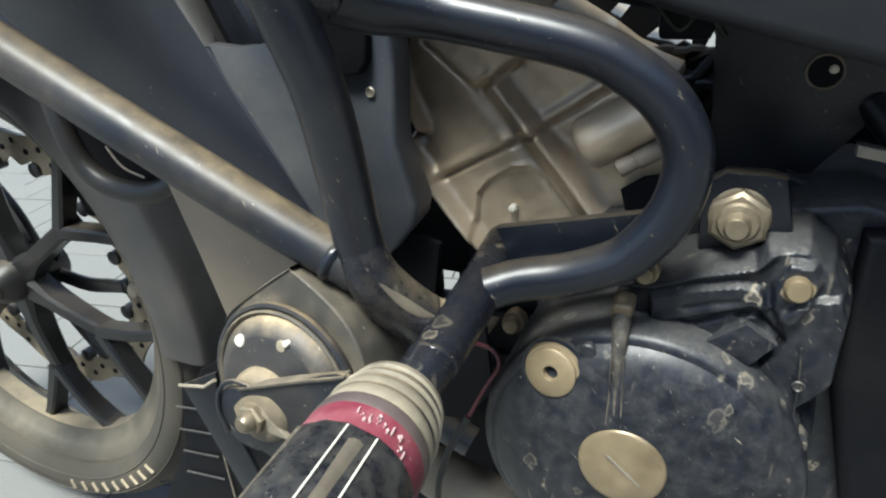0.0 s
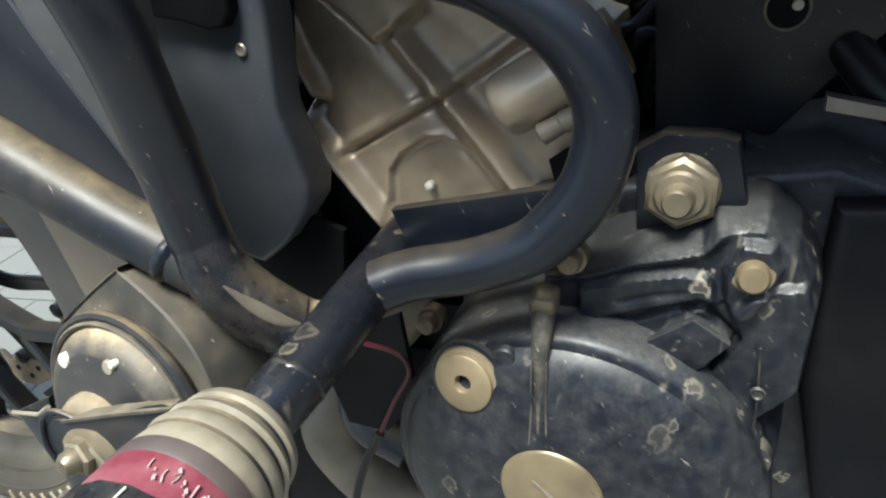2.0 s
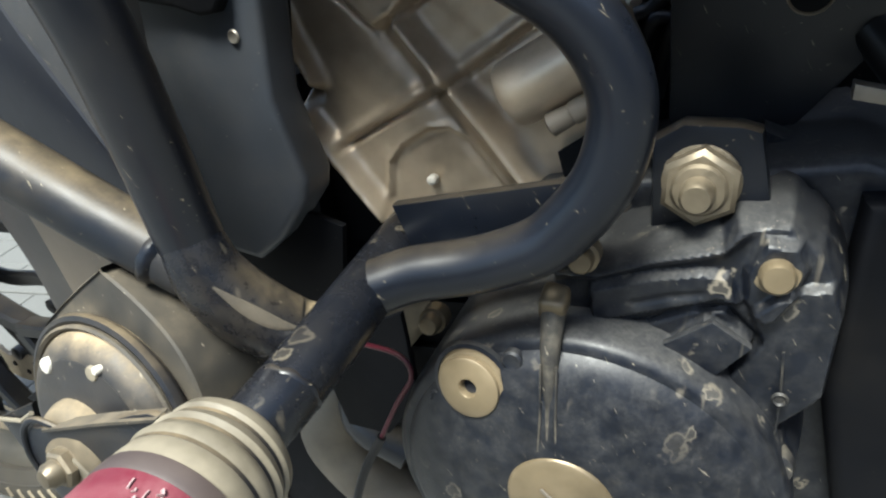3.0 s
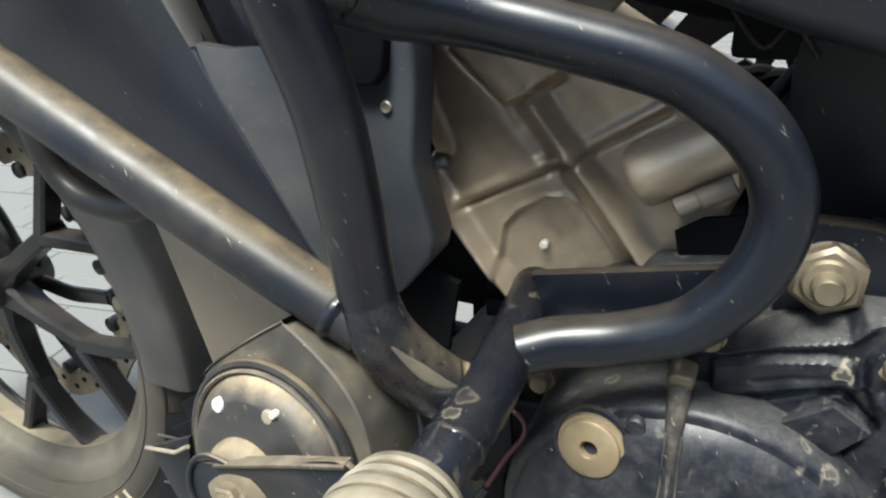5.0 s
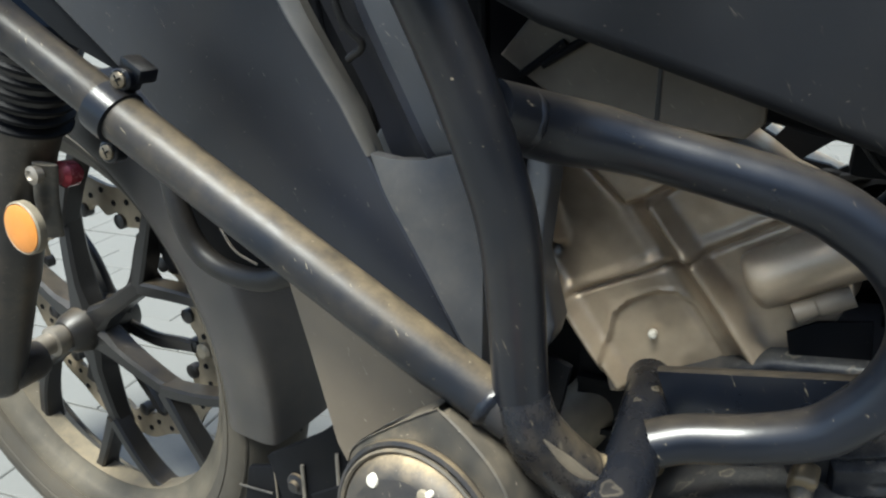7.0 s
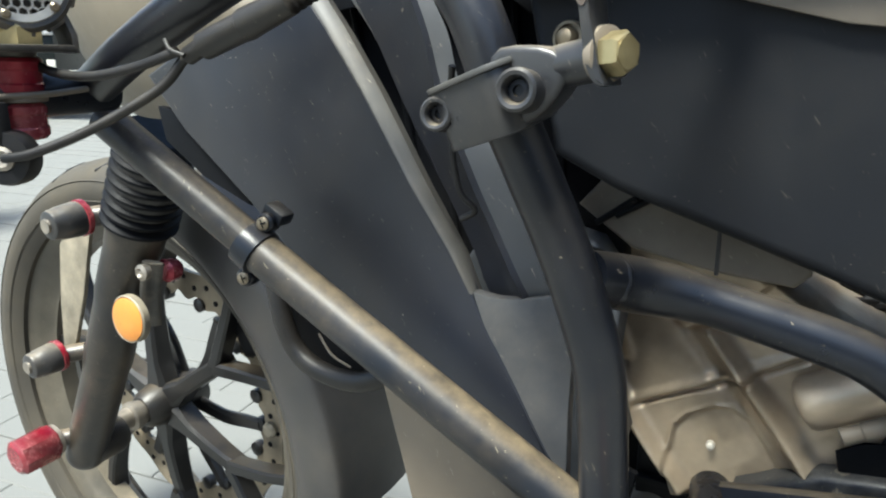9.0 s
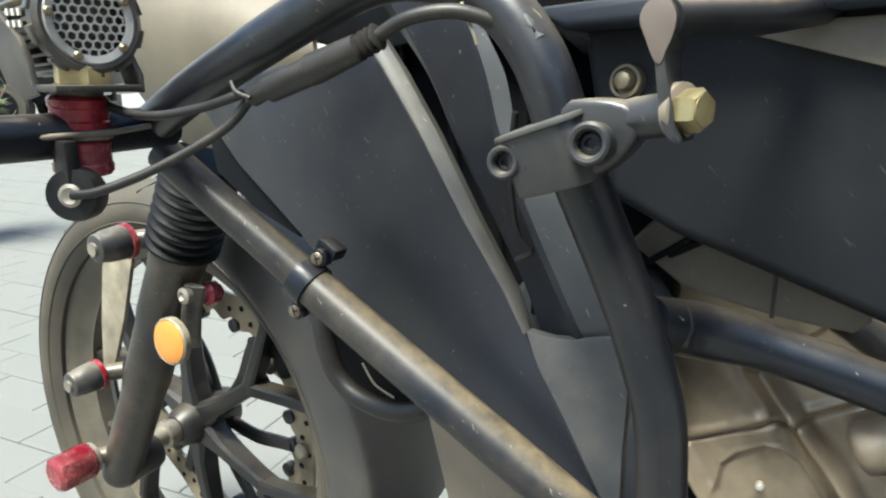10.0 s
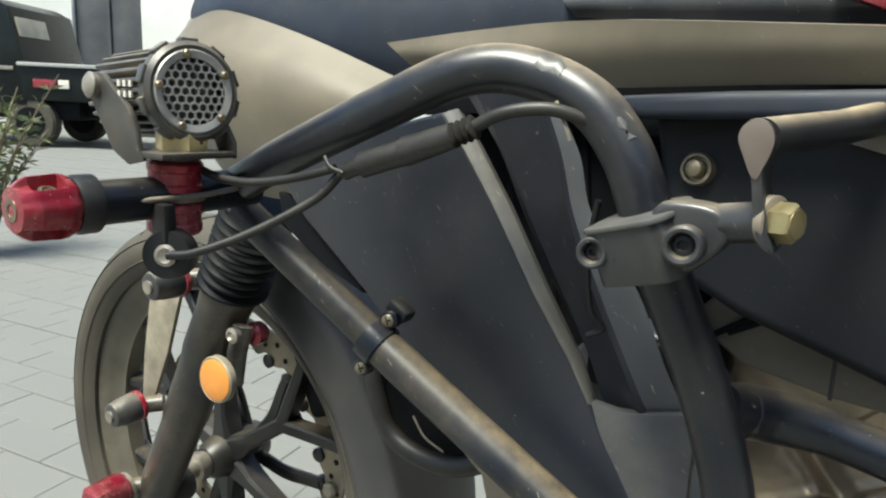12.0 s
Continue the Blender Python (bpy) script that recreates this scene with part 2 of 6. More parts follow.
M_CAKED = surface("caked_pale_dust", (0.080, 0.066, 0.046), 0.7, dust=0.55, dust_col=(0.020, 0.021, 0.024), scale=45, fleck=0.6, scratch=0.3)
M_STRAP = surface("dusty_steel_strap", (0.150, 0.126, 0.095), 0.45, dust=0.3, dust_col=(0.36, 0.30, 0.21), scale=20, fleck=0.4, scratch=0.5)
M_SLATE = surface("slate_grey_side_plate", (0.050, 0.056, 0.068), 0.42, dust=0.15, dust_col=D1, scale=8, fleck=0.35)
M_MUD = surface("dark_mudguard_plastic", (0.030, 0.029, 0.029), 0.46, dust=0.2, dust_col=(0.24, 0.20, 0.145), scale=6, fleck=0.4, lit_top_dust=0.15)
M_BAND = surface("worn_red_band", (0.135, 0.010, 0.028), 0.34, metal=0.2, dust=0.6, dust_col=(0.42, 0.26, 0.25), scale=14, fleck=0.5, scratch=0.6)
M_LETTER = surface("pale_letter", (0.36, 0.25, 0.25), 0.5, dust=0.2, fleck=0)
M_TYRE_LETTER = surface("dusty_letter", (0.30, 0.25, 0.17), 0.7, dust=0.4, fleck=0)


# ---- mesh helpers ----
def finish(bm, name, mat, parent=None, label="", angle=38):
    bmesh.ops.remove_doubles(bm, verts=bm.verts, dist=1e-6)
    bmesh.ops.recalc_face_normals(bm, faces=bm.faces)
    for f in bm.faces:
        f.smooth = True
    me = bpy.data.meshes.new(name)
    bm.to_mesh(me)
    bm.free()
    me.set_sharp_from_angle(angle=radians(angle))
    me.materials.append(mat)
    ob = new(name, me)
    if parent:
        ob.parent = parent
    if label:
        tagged(ob, label)
    return ob


def part(name, bm, mat, parent, label=""):
    return finish(bm, name, mat, parent, label)


def add(bm, other):
    me = bpy.data.meshes.new("tmp")
    other.to_mesh(me)
    other.free()
    bm.from_mesh(me)
    bpy.data.meshes.remove(me)
    return bm


def glide(pts, n=8):
    """A smooth line through a few places."""
    p = [Vector(q) for q in pts]
    p = [p[0] * 2 - p[1]] + p + [p[-1] * 2 - p[-2]]
    out = []
    for i in range(1, len(p) - 2):
        a, b, c, d = p[i - 1:i + 3]
        for k in range(n):
            t = k / n
            out.append(0.5 * ((2 * b) + (c - a) * t + (2 * a - 5 * b + 4 * c - d) * t * t + (3 * b - a - 3 * c + d) * t ** 3))
    return out + [p[-2]]


def sweep(pts, r, sides=20, caps=True, flat=1.0):
    """A round bar of radius r (a number, or one for each place) along the line."""
    bm = bmesh.new()
    pts = [Vector(p) for p in pts]
    rs = [r] * len(pts) if isinstance(r, (int, float)) else list(r)
    tan = [(pts[min(i + 1, len(pts) - 1)] - pts[max(i - 1, 0)]).normalized() for i in range(len(pts))]
    up = tan[0].orthogonal().normalized()
    rings = []
    for i, (p, t) in enumerate(zip(pts, tan)):
        up = (up - t * up.dot(t)).normalized()
        side = t.cross(up)
        rings.append([bm.verts.new(p + (up * math.cos(a) + side * math.sin(a) * flat) * rs[i]) for a in (2 * math.pi * k / sides for k in range(sides))])
    for a, b in zip(rings[:-1], rings[1:]):
        for k in range(sides):
            bm.faces.new((a[k], a[(k + 1) % sides], b[(k + 1) % sides], b[k]))
    if caps:
        bm.faces.new(rings[0])
        bm.faces.new(rings[-1])
    return bm


def lathe(profile, origin, axis, sides=32, turn=0.0, open_ends=False):
    """Turns rows of (radius, height along the axis) about the axis."""
    bm = bmesh.new()
    m = Vector(axis).normalized().to_track_quat("Z", "Y").to_matrix()
    o = Vector(origin)
    rings = []
    for r, h in profile:
        rings.append([bm.verts.new(o + m @ Vector((r * math.cos(a), r * math.sin(a), h))) for a in (turn + 2 * math.pi * k / sides for k in range(sides))])
    for a, b in zip(rings[:-1], rings[1:]):
        for k in range(sides):
            bm.faces.new((a[k], a[(k + 1) % sides], b[(k + 1) % sides], b[k]))
    if not open_ends:
        bm.faces.new(rings[0])
        bm.faces.new(rings[-1])
    return bm


def plate(poly, w0, w1, bevel=0.002, seg=2):
    """A flat piece with the outline poly in (u, z), from w0 to w1 across the bike; w0 or w1 may be a function of (u, z)."""
    f0 = w0 if callable(w0) else (lambda u, z: w0)
    f1 = w1 if callable(w1) else (lambda u, z: w1)
    bm = bmesh.new()
    a = [bm.verts.new((u, f0(u, z), z)) for u, z in poly]
    b = [bm.verts.new((u, f1(u, z), z)) for u, z in poly]
    fa, fb = bm.faces.new(a), bm.faces.new(b)
    n = len(poly)
    for k in range(n):
        bm.faces.new((a[k], a[(k + 1) % n], b[(k + 1) % n], b[k]))
    bmesh.ops.recalc_face_normals(bm, faces=bm.faces)
    if bevel:
        es = [e for e in bm.edges if fa in e.link_faces or fb in e.link_faces]
        bmesh.ops.bevel(bm, geom=es, offset=bevel, segments=seg, affect="EDGES", profile=0.6)
    return bm


def block(c, size, bevel=0.002, turn=None, seg=2):
    bm = bmesh.new()
    bmesh.ops.create_cube(bm, size=1.0)
    bmesh.ops.scale(bm, vec=size, verts=bm.verts)
    if bevel:
        bmesh.ops.bevel(bm, geom=list(bm.edges), offset=bevel, segments=seg, affect="EDGES", profile=0.6)
    m = Matrix.Translation(c) @ (turn.to_4x4() if turn else Matrix())
    bmesh.ops.transform(bm, matrix=m, verts=bm.verts)
    return bm


def hexhead(c, axis, across, height, flange=0.0, turn=0.2, bore=False):
    """A hexagon nut or bolt head with chamfered corners, standing from c along the axis."""
    r = across / 2 / math.cos(math.pi / 6)
    bm = lathe([(r * 0.98, 0), (r, height * 0.06), (r, height * 0.82), (r * 0.86, height)], c, axis, 6, turn)
    if flange:
        add(bm, lathe([(flange, -height * 0.12), (flange, height * 0.12), (r * 0.95, height * 0.3)], c, axis, 28))
    return bm


def closed_smooth(pts, n=5):
    """A smooth closed outline through (u, z) corners."""
    out, m = [], len(pts)
    for i in range(m):
        a, b, c, d = (Vector(pts[(i + k - 1) % m]) for k in range(4))
        for k in range(n):
            t = k / n
            q = 0.5 * ((2 * b) + (c - a) * t + (2 * a - 5 * b + 4 * c - d) * t * t + (3 * b - a - 3 * c + d) * t ** 3)
            out.append((q.x, q.y))
    return out



def nearest(U, Z, line):
    """Distance of each place (U, Z) from a line of (u, z) corners."""
    best = np.full(U.shape, 9.0)
    for (a, b), (c, d) in zip(line[:-1], line[1:]):
        k = np.clip(((U - a) * (c - a) + (Z - b) * (d - b)) / max(1e-12, (c - a) ** 2 + (d - b) ** 2), 0, 1)
        best = np.minimum(best, np.hypot(U - a - k * (c - a), Z - b - k * (d - b)))
    return best


def beyond(U, Z, poly):
    """Signed distance from a closed outline, negative inside."""
    inside = np.zeros(U.shape, bool)
    for (a, b), (c, d) in zip(poly, poly[1:] + poly[:1]):
        inside ^= ((b > Z) != (d > Z)) & (U < (c - a) * (Z - b) / ((d - b) or 1e-12) + a)
    return np.where(inside, -1.0, 1.0) * nearest(U, Z, poly + poly[:1])


def soft(x):
    x = np.clip(x, 0, 1)
    return x * x * (3 - 2 * x)


def ridge(U, Z, line, half, high):
    return high * np.exp(-(nearest(U, Z, line) / half) ** 2)


def terrace(U, Z, poly, high, slope):
    """A raised (or sunk) field with sloping sides."""
    return high * soft(0.5 - beyond(U, Z, poly) / slope)


def relief(outline, face, height, cell=0.0012, fall=0.02, edge=0.005):
    """A cast face over the outline: a fine skin raised by height(U, Z), rounded over at the rim."""
    us, zs = [p[0] for p in outline], [p[1] for p in outline]
    U, Z = np.meshgrid(np.arange(min(us) - edge, max(us) + edge, cell), np.arange(min(zs) - edge, max(zs) + edge, cell), indexing="ij")
    away = beyond(U, Z, outline)
    W = face(U, Z) - height(U, Z) + fall * np.clip((away + edge * 0.4) / edge, 0, 2) ** 2
    keep = away < edge
    bm = bmesh.new()
    verts = {}
    ni, nj = U.shape
    for i in range(ni - 1):
        for j in range(nj - 1):
            if keep[i, j] and keep[i + 1, j] and keep[i, j + 1] and keep[i + 1, j + 1]:
                q = []
                for k in ((i, j), (i + 1, j), (i + 1, j + 1), (i, j + 1)):
                    if k not in verts:
                        verts[k] = bm.verts.new((U[k], W[k], Z[k]))
                    q.append(verts[k])
                bm.faces.new(q)
    rim = {}
    for e in bm.edges:
        if e.is_boundary:
            for a, b in (tuple(e.verts), tuple(e.verts)[::-1]):
                rim.setdefault(a, []).append(b)
    for step in range(8):
        moved = {v: v.co * 0.4 + sum((n.co for n in near), Vector()) * (0.6 / len(near)) for v, near in rim.items()}
        for v, co in moved.items():
            v.co = co
    return bm


M_ARM = surface("dusty_pressed_steel", (0.042, 0.038, 0.033), 0.42, metal=0.35, dust=0.35, dust_col=(0.20, 0.165, 0.115), scale=24, fleck=0.5, scratch=0.5, lit_top_dust=0.2)

M_HORN = surface("dusty_horn_cover", (0.030, 0.028, 0.024), 0.68, dust=0.6, dust_col=(0.32, 0.255, 0.165), scale=18, fleck=0.8, scratch=0.6, lit_top_dust=0.3)



# ---- ground ----
GROUND = 0.0

def paving_stone_mesh(name):
    lx, ly, h, c = 0.0991, 0.0491, 0.03, 0.0018
    v = [(sx * lx, sy * ly, -h) for sx, sy in ((-1, -1), (1, -1), (1, 1), (-1, 1))]
    v += [(sx * lx, sy * ly, -c) for sx, sy in ((-1, -1), (1, -1), (1, 1), (-1, 1))]
    v += [(sx * (lx - c), sy * (ly - c), 0) for sx, sy in ((-1, -1), (1, -1), (1, 1), (-1, 1))]
    f = [(8, 9, 10, 11)] + [(a + k, a + (k + 1) % 4, a + 4 + (k + 1) % 4, a + 4 + k) for a in (0, 4) for k in range(4)]
    return v, f


def stone_material():
    m, nt, p = shader("pale_concrete_paving")
    tc = nt.nodes.new("ShaderNodeTexCoord").outputs["Object"]
    pos = nt.nodes.new("ShaderNodeNewGeometry")
    info = nt.nodes.new("ShaderNodeObjectInfo")
    rnd = maths(nt, "ADD", maths(nt, "MULTIPLY", info.outputs["Random"], 0.5), maths(nt, "MULTIPLY", pos.outputs["Random Per Island"], 0.5))
    tone = mix(nt, rnd, (0.124, 0.126, 0.119), (0.136, 0.137, 0.128))
    stain = ramp(nt, noise_node(nt, pos.outputs["Position"], 2.2, 6), 0.42, 0.75, 0.0, 0.35)
    grain = ramp(nt, noise_node(nt, pos.outputs["Position"], 160, 3), 0.35, 0.75, 0.0, 0.25)
    nt.links.new(mix(nt, grain, mix(nt, stain, tone, (0.120, 0.118, 0.107)), (0.144, 0.142, 0.130)), p.inputs["Base Color"])
    p.inputs["Roughness"].default_value = 0.85
    b = nt.nodes.new("ShaderNodeBump")
    b.inputs["Strength"].default_value, b.inputs["Distance"].default_value = 0.3, 0.002
    nt.links.new(noise_node(nt, pos.outputs["Position"], 220, 3), b.inputs["Height"])
    nt.links.new(b.outputs[0], p.inputs["Normal"])
    return m


M_STONE = stone_material()
M_JOINT = surface("sandy_joint", (0.120, 0.119, 0.110), 0.9, dust=0.4, dust_col=(0.19, 0.18, 0.15), scale=3, fleck=0, bump=0.5, bump_scale=120)
gb = bmesh.new()
gb.faces.new([gb.verts.new(p) for p in ((-400, -400, GROUND - 0.0035), (400, -400, GROUND - 0.0035), (400, 400, GROUND - 0.0035), (-400, 400, GROUND - 0.0035))])
ground = tagged(finish(gb, "ground", M_JOINT), "sandy bed under pale concrete paving stones", "ground", kind="structure")

# ---- building behind ----
M_PLASTER = surface("pale_plaster_wall", (0.62, 0.61, 0.57), 0.85, dust=0.1, scale=1.2, fleck=0, vary=0.08, bump=0.3, bump_scale=90)
M_SHUTTER = surface("dark_metal_door", (0.045, 0.047, 0.052), 0.5, dust=0.1, scale=2, fleck=0)
AWAY = Matrix.Translation((-8.33, 10.47, 0)) @ Matrix.Rotation(radians(10.5), 4, "Z") @ Matrix.Scale(0.87, 4)


def wall_piece(x0, x1, z0, z1, d=0.3):
    bm = block(((x0 + x1) / 2, d / 2, (z0 + z1) / 2), (x1 - x0, d, z1 - z0), 0.01)
    bmesh.ops.transform(bm, matrix=AWAY, verts=bm.verts)
    return bm


wb = wall_piece(-14, -0.03, 0, 5)
add(wb, wall_piece(1.28, 18, 0, 5))
add(wb, wall_piece(-0.03, 1.28, 3.2, 5))
wall = tagged(finish(wb, "wall_north", M_PLASTER), "pale plastered house wall", "wall", kind="structure")
db = wall_piece(-0.02, 0.60, 0, 3.19, 0.08)
add(db, wall_piece(0.66, 1.27, 0, 3.19, 0.08))
bmesh.ops.translate(db, vec=AWAY.to_3x3() @ Vector((0, 0.10, 0)), verts=db.verts)
door = tagged(finish(db, "door_1", M_SHUTTER), "dark grey double metal door, closed", "door", kind="structure")
rb = wall_piece(0.60, 0.66, 0, 3.19, 0.14)
bmesh.ops.translate(rb, vec=AWAY.to_3x3() @ Vector((0, 0.06, 0)), verts=rb.verts)
part("door_stile", rb, M_SHUTTER, door)

# unseen plain walls behind the camera and bike rear, added to cut side light
M_UNSEEN_WALL = surface("unseen_added_wall", (0.20, 0.185, 0.16), 0.9, dust=0.3, scale=1.5, fleck=0, vary=0.2, bump=0.4, bump_scale=60)
tagged(finish(block((0.2, -4.15, 1.1), (6.0, 0.24, 2.2), 0.01), "wall_south", M_UNSEEN_WALL), "plain wall out of view, added to cut side light", "wall", kind="structure")
tagged(finish(block((3.05, 0.0, 1.4), (0.24, 8.0, 2.8), 0.01), "wall_east", M_UNSEEN_WALL), "plain wall out of view, added to cut side light", "wall", kind="structure")

# ---- motorcycle ----
bike = new("motorcycle")
SIZE = 0.78
bike.matrix_world = pose(0.205 * SIZE, 0.456 * SIZE, 0.095 * SIZE, 0, 0, -24.2) @ Matrix.Scale(SIZE, 4)
tagged(bike, "dusty black motorcycle with crash guard, parked on pale paving", "motorcycle")
R = 0.0125

# crash guard: one long tube from the lamp end over the top and down to the engine
guard_line = [(-0.500, -0.279, 0.770), (-0.456, -0.283, 0.790), (-0.408, -0.283, 0.811), (-0.367, -0.280, 0.829), (-0.335, -0.275, 0.843), (-0.308, -0.268, 0.848),
              (-0.280, -0.264, 0.842), (-0.258, -0.263, 0.830), (-0.243, -0.263, 0.813), (-0.234, -0.263, 0.796), (-0.224, -0.261, 0.768), (-0.212, -0.257, 0.740),
              (-0.198, -0.252, 0.707), (-0.186, -0.247, 0.672), (-0.179, -0.2425, 0.643), (-0.1765, -0.237, 0.605), (-0.1755, -0.2325, 0.572), (-0.1735, -0.2305, 0.552)]
elbow_line = [(-0.1750, -0.2320, 0.566), (-0.1690, -0.2320, 0.548), (-0.1570, -0.2270, 0.5310), (-0.1450, -0.2190, 0.5195), (-0.1310, -0.2120, 0.5190)]
guard = part("crash_guard", sweep(glide(guard_line, 6), R, 24), M_GUARD, bike, "black tubular steel crash guard with welded loops")
part("diagonal_tube", sweep([(-0.517, -0.2630, 0.7490), (-0.46, -0.2540, 0.7110), (-0.400, -0.2455, 0.6720)], 0.0120, 24), M_TUBE_DUSTY, guard)
part("sleeve_tube", sweep([(-0.406, -0.2457, 0.6745), (-0.335, -0.2421, 0.6358), (-0.264, -0.2385, 0.5974), (-0.215, -0.2355, 0.5709), (-0.1775, -0.2312, 0.5505)], [0.0132, 0.0132, 0.0132, 0.0130, 0.0124], 24), M_TUBE_DUSTY, guard)
loop_line = [(-0.190, -0.240, 0.690), (-0.176, -0.208, 0.679), (-0.153, -0.192, 0.673), (-0.113, -0.184, 0.664), (-0.076, -0.179, 0.6545), (-0.0575, -0.177, 0.645), (-0.0435, -0.175, 0.634), (-0.0335, -0.173, 0.620),
             (-0.0285, -0.172, 0.605), (-0.0290, -0.172, 0.590), (-0.0342, -0.173, 0.5740), (-0.0450, -0.174, 0.5585), (-0.0572, -0.175, 0.5470), (-0.0815, -0.177, 0.5365), (-0.1080, -0.182, 0.5310), (-0.1240, -0.188, 0.5260)]
loop_path = glide(loop_line, 6)
part("loop_tube", sweep(loop_path, [0.0125 + 0.0022 * math.sin(min(1.0, i / 14) * math.pi) - 0.0006 * min(1.0, i / 40) for i in range(len(loop_path))], 24), M_TUBE, guard)
part("slider_stub", sweep(glide([(-0.1390, -0.1180, 0.5200), (-0.1345, -0.1450, 0.5225), (-0.1290, -0.210, 0.5215), (-0.1315, -0.250, 0.5150), (-0.1370, -0.276, 0.5085)], 6), 0.0130, 28), M_SPLASHED, guard)
elbow = glide(elbow_line, 6)
web = [R - 0.0006 + 0.0030 * math.sin(math.pi * min(1.0, 1.25 * i / (len(elbow) - 1)) * 0.8) - 0.018 * max(0.0, i / (len(elbow) - 1) - 0.8) for i in range(len(elbow))]
part("gusset", sweep(elbow, web, 28), M_WEB, guard)
PIT = Vector((-0.1495, -0.2354, 0.5227))
part("gusset_pit", lathe([(0.0046, -0.0030), (0.0042, 0.0002), (0.0032, 0.0004), (0.0026, -0.0008), (0.0010, -0.0012)], PIT, (0.15, -1, 0.45), 20), M_WEB, guard)
drift, rows = bmesh.new(), []
for i in range(6, len(elbow) - 7):
    along = (elbow[i + 1] - elbow[i - 1]).normalized()
    up = Vector((0.30, -0.66, 0.70))
    up = (up - along * up.dot(along)).normalized()
    out = along.cross(up)
    half = 0.5 + 12 * math.sin(math.pi * (i - 5) / (len(elbow) - 12)) ** 1.4
    rows.append([drift.verts.new(elbow[i] + (up * math.cos(radians(half * k)) + out * math.sin(radians(half * k))) * (web[i] + 0.0003 - 0.0005 * abs(k) ** 4)) for k in (-1, -0.7, -0.35, 0, 0.35, 0.7, 1)])
for a, b in zip(rows[:-1], rows[1:]):
    for k in range(6):
        drift.faces.new((a[k], a[k + 1], b[k + 1], b[k]))
part("dust_patch", drift, M_CAKED, guard, "tan dust caked on the gusset")
for c, n, s in (((-0.1895, -0.2335, 0.5570), (0.094, 0.005, -0.051), 0.0135), ((-0.183, -0.224, 0.6845), (0.014, 0.032, -0.011), 0.0137), ((-0.1310, -0.2480, 0.5155), (0.004, -0.04, -0.008), 0.0133)):
    ring = lathe([(s * 0.84, -0.0035), (s * 0.97, -0.0015), (s, 0.0005), (s * 0.95, 0.002), (s * 0.84, 0.0035)], c, n, 36, 0, True)
    for v in ring.verts:
        v.co += Vector([noise.noise(v.co * 300 + Vector((k * 7, 0, 0))) for k in range(3)]) * 0.0007
    part("weld_bead", ring, M_TUBE, guard)
part("mount_bar", plate([(-0.130, 0.549), (-0.042, 0.569), (-0.038, 0.547), (-0.120, 0.524)], -0.150, -0.1575, 0.0015), M_TUBE, guard)

# lateral bar with the lamp and the end slider
part("side_bar", sweep([(-0.500, -0.268, 0.768), (-0.500, -0.330, 0.766), (-0.500, -0.392, 0.766)], 0.0128, 24), M_TUBE, guard)
END = Vector((-0.500, -0.378, 0.766))
AX = Vector((0, -1, 0))
END_CUT = radians(62)
part("end_collar", lathe([(0.013, 0.0), (0.0165, 0.001), (0.0165, 0.010), (0.0155, 0.013)], END, AX, 28), M_CABLE, guard)
endc = bmesh.new()
rings = []
for h, r, cut in ((0.013, 0.0150, 0), (0.0155, 0.0172, 0), (0.0195, 0.0178, 0), (0.0197, 0.0178, 1), (0.034, 0.0170, 1), (0.0342, 0.0170, 0.6), (0.038, 0.0150, 0.5), (0.0415, 0.0120, 0), (0.0420, 0.0070, 0)):
    ring = []
    for k in range(72):
        a = 2 * math.pi * k / 72
        c = math.cos(3 * (a - END_CUT))
        pocket = 1.0 if c > 0.56 else 0.0
        flat = 0.94 + 0.06 * abs(math.cos(4 * a))
        ring.append(endc.verts.new(END + Vector((math.cos(a), 0, math.sin(a))) * r * flat * (1 - 0.42 * cut * pocket) + AX * h))
    rings.append(ring)
for a, b in zip(rings[:-1], rings[1:]):
    for k in range(72):
        endc.faces.new((a[k], a[(k + 1) % 72], b[(k + 1) % 72], b[k]))
endc.faces.new(rings[-1])
cap = part("end_slider", endc, M_RED, guard, "red anodised end slider with cut-outs")
for a in (END_CUT, END_CUT - 2.094):
    hole = END + Vector((math.cos(a), 0, math.sin(a))) * 0.0098 + AX * 0.026
    part("slider_screw", lathe([(0.0046, 0.0), (0.0046, 0.0012), (0.0030, 0.0014), (0.0026, 0.0004)], hole, (math.cos(a), 0, math.sin(a)), 16), M_BOLT, cap)
part("slider_bolt", lathe([(0.006, 0.038), (0.006, 0.0425), (0.0035, 0.0425), (0.0032, 0.039)], END, AX, 18), M_BOLT, cap)

# ring clamp on the diagonal tube
RC, RA = Vector((-0.4040, -0.2460, 0.6735)), Vector((0.066, 0.008, -0.043)).normalized()
band = part("ring_clamp", lathe([(0.0125, -0.007), (0.0152, -0.0065), (0.0155, 0.0), (0.0152, 0.0065), (0.0125, 0.007)], RC, RA, 28), M_TUBE, bike, "black ring clamp with cross-head screws")
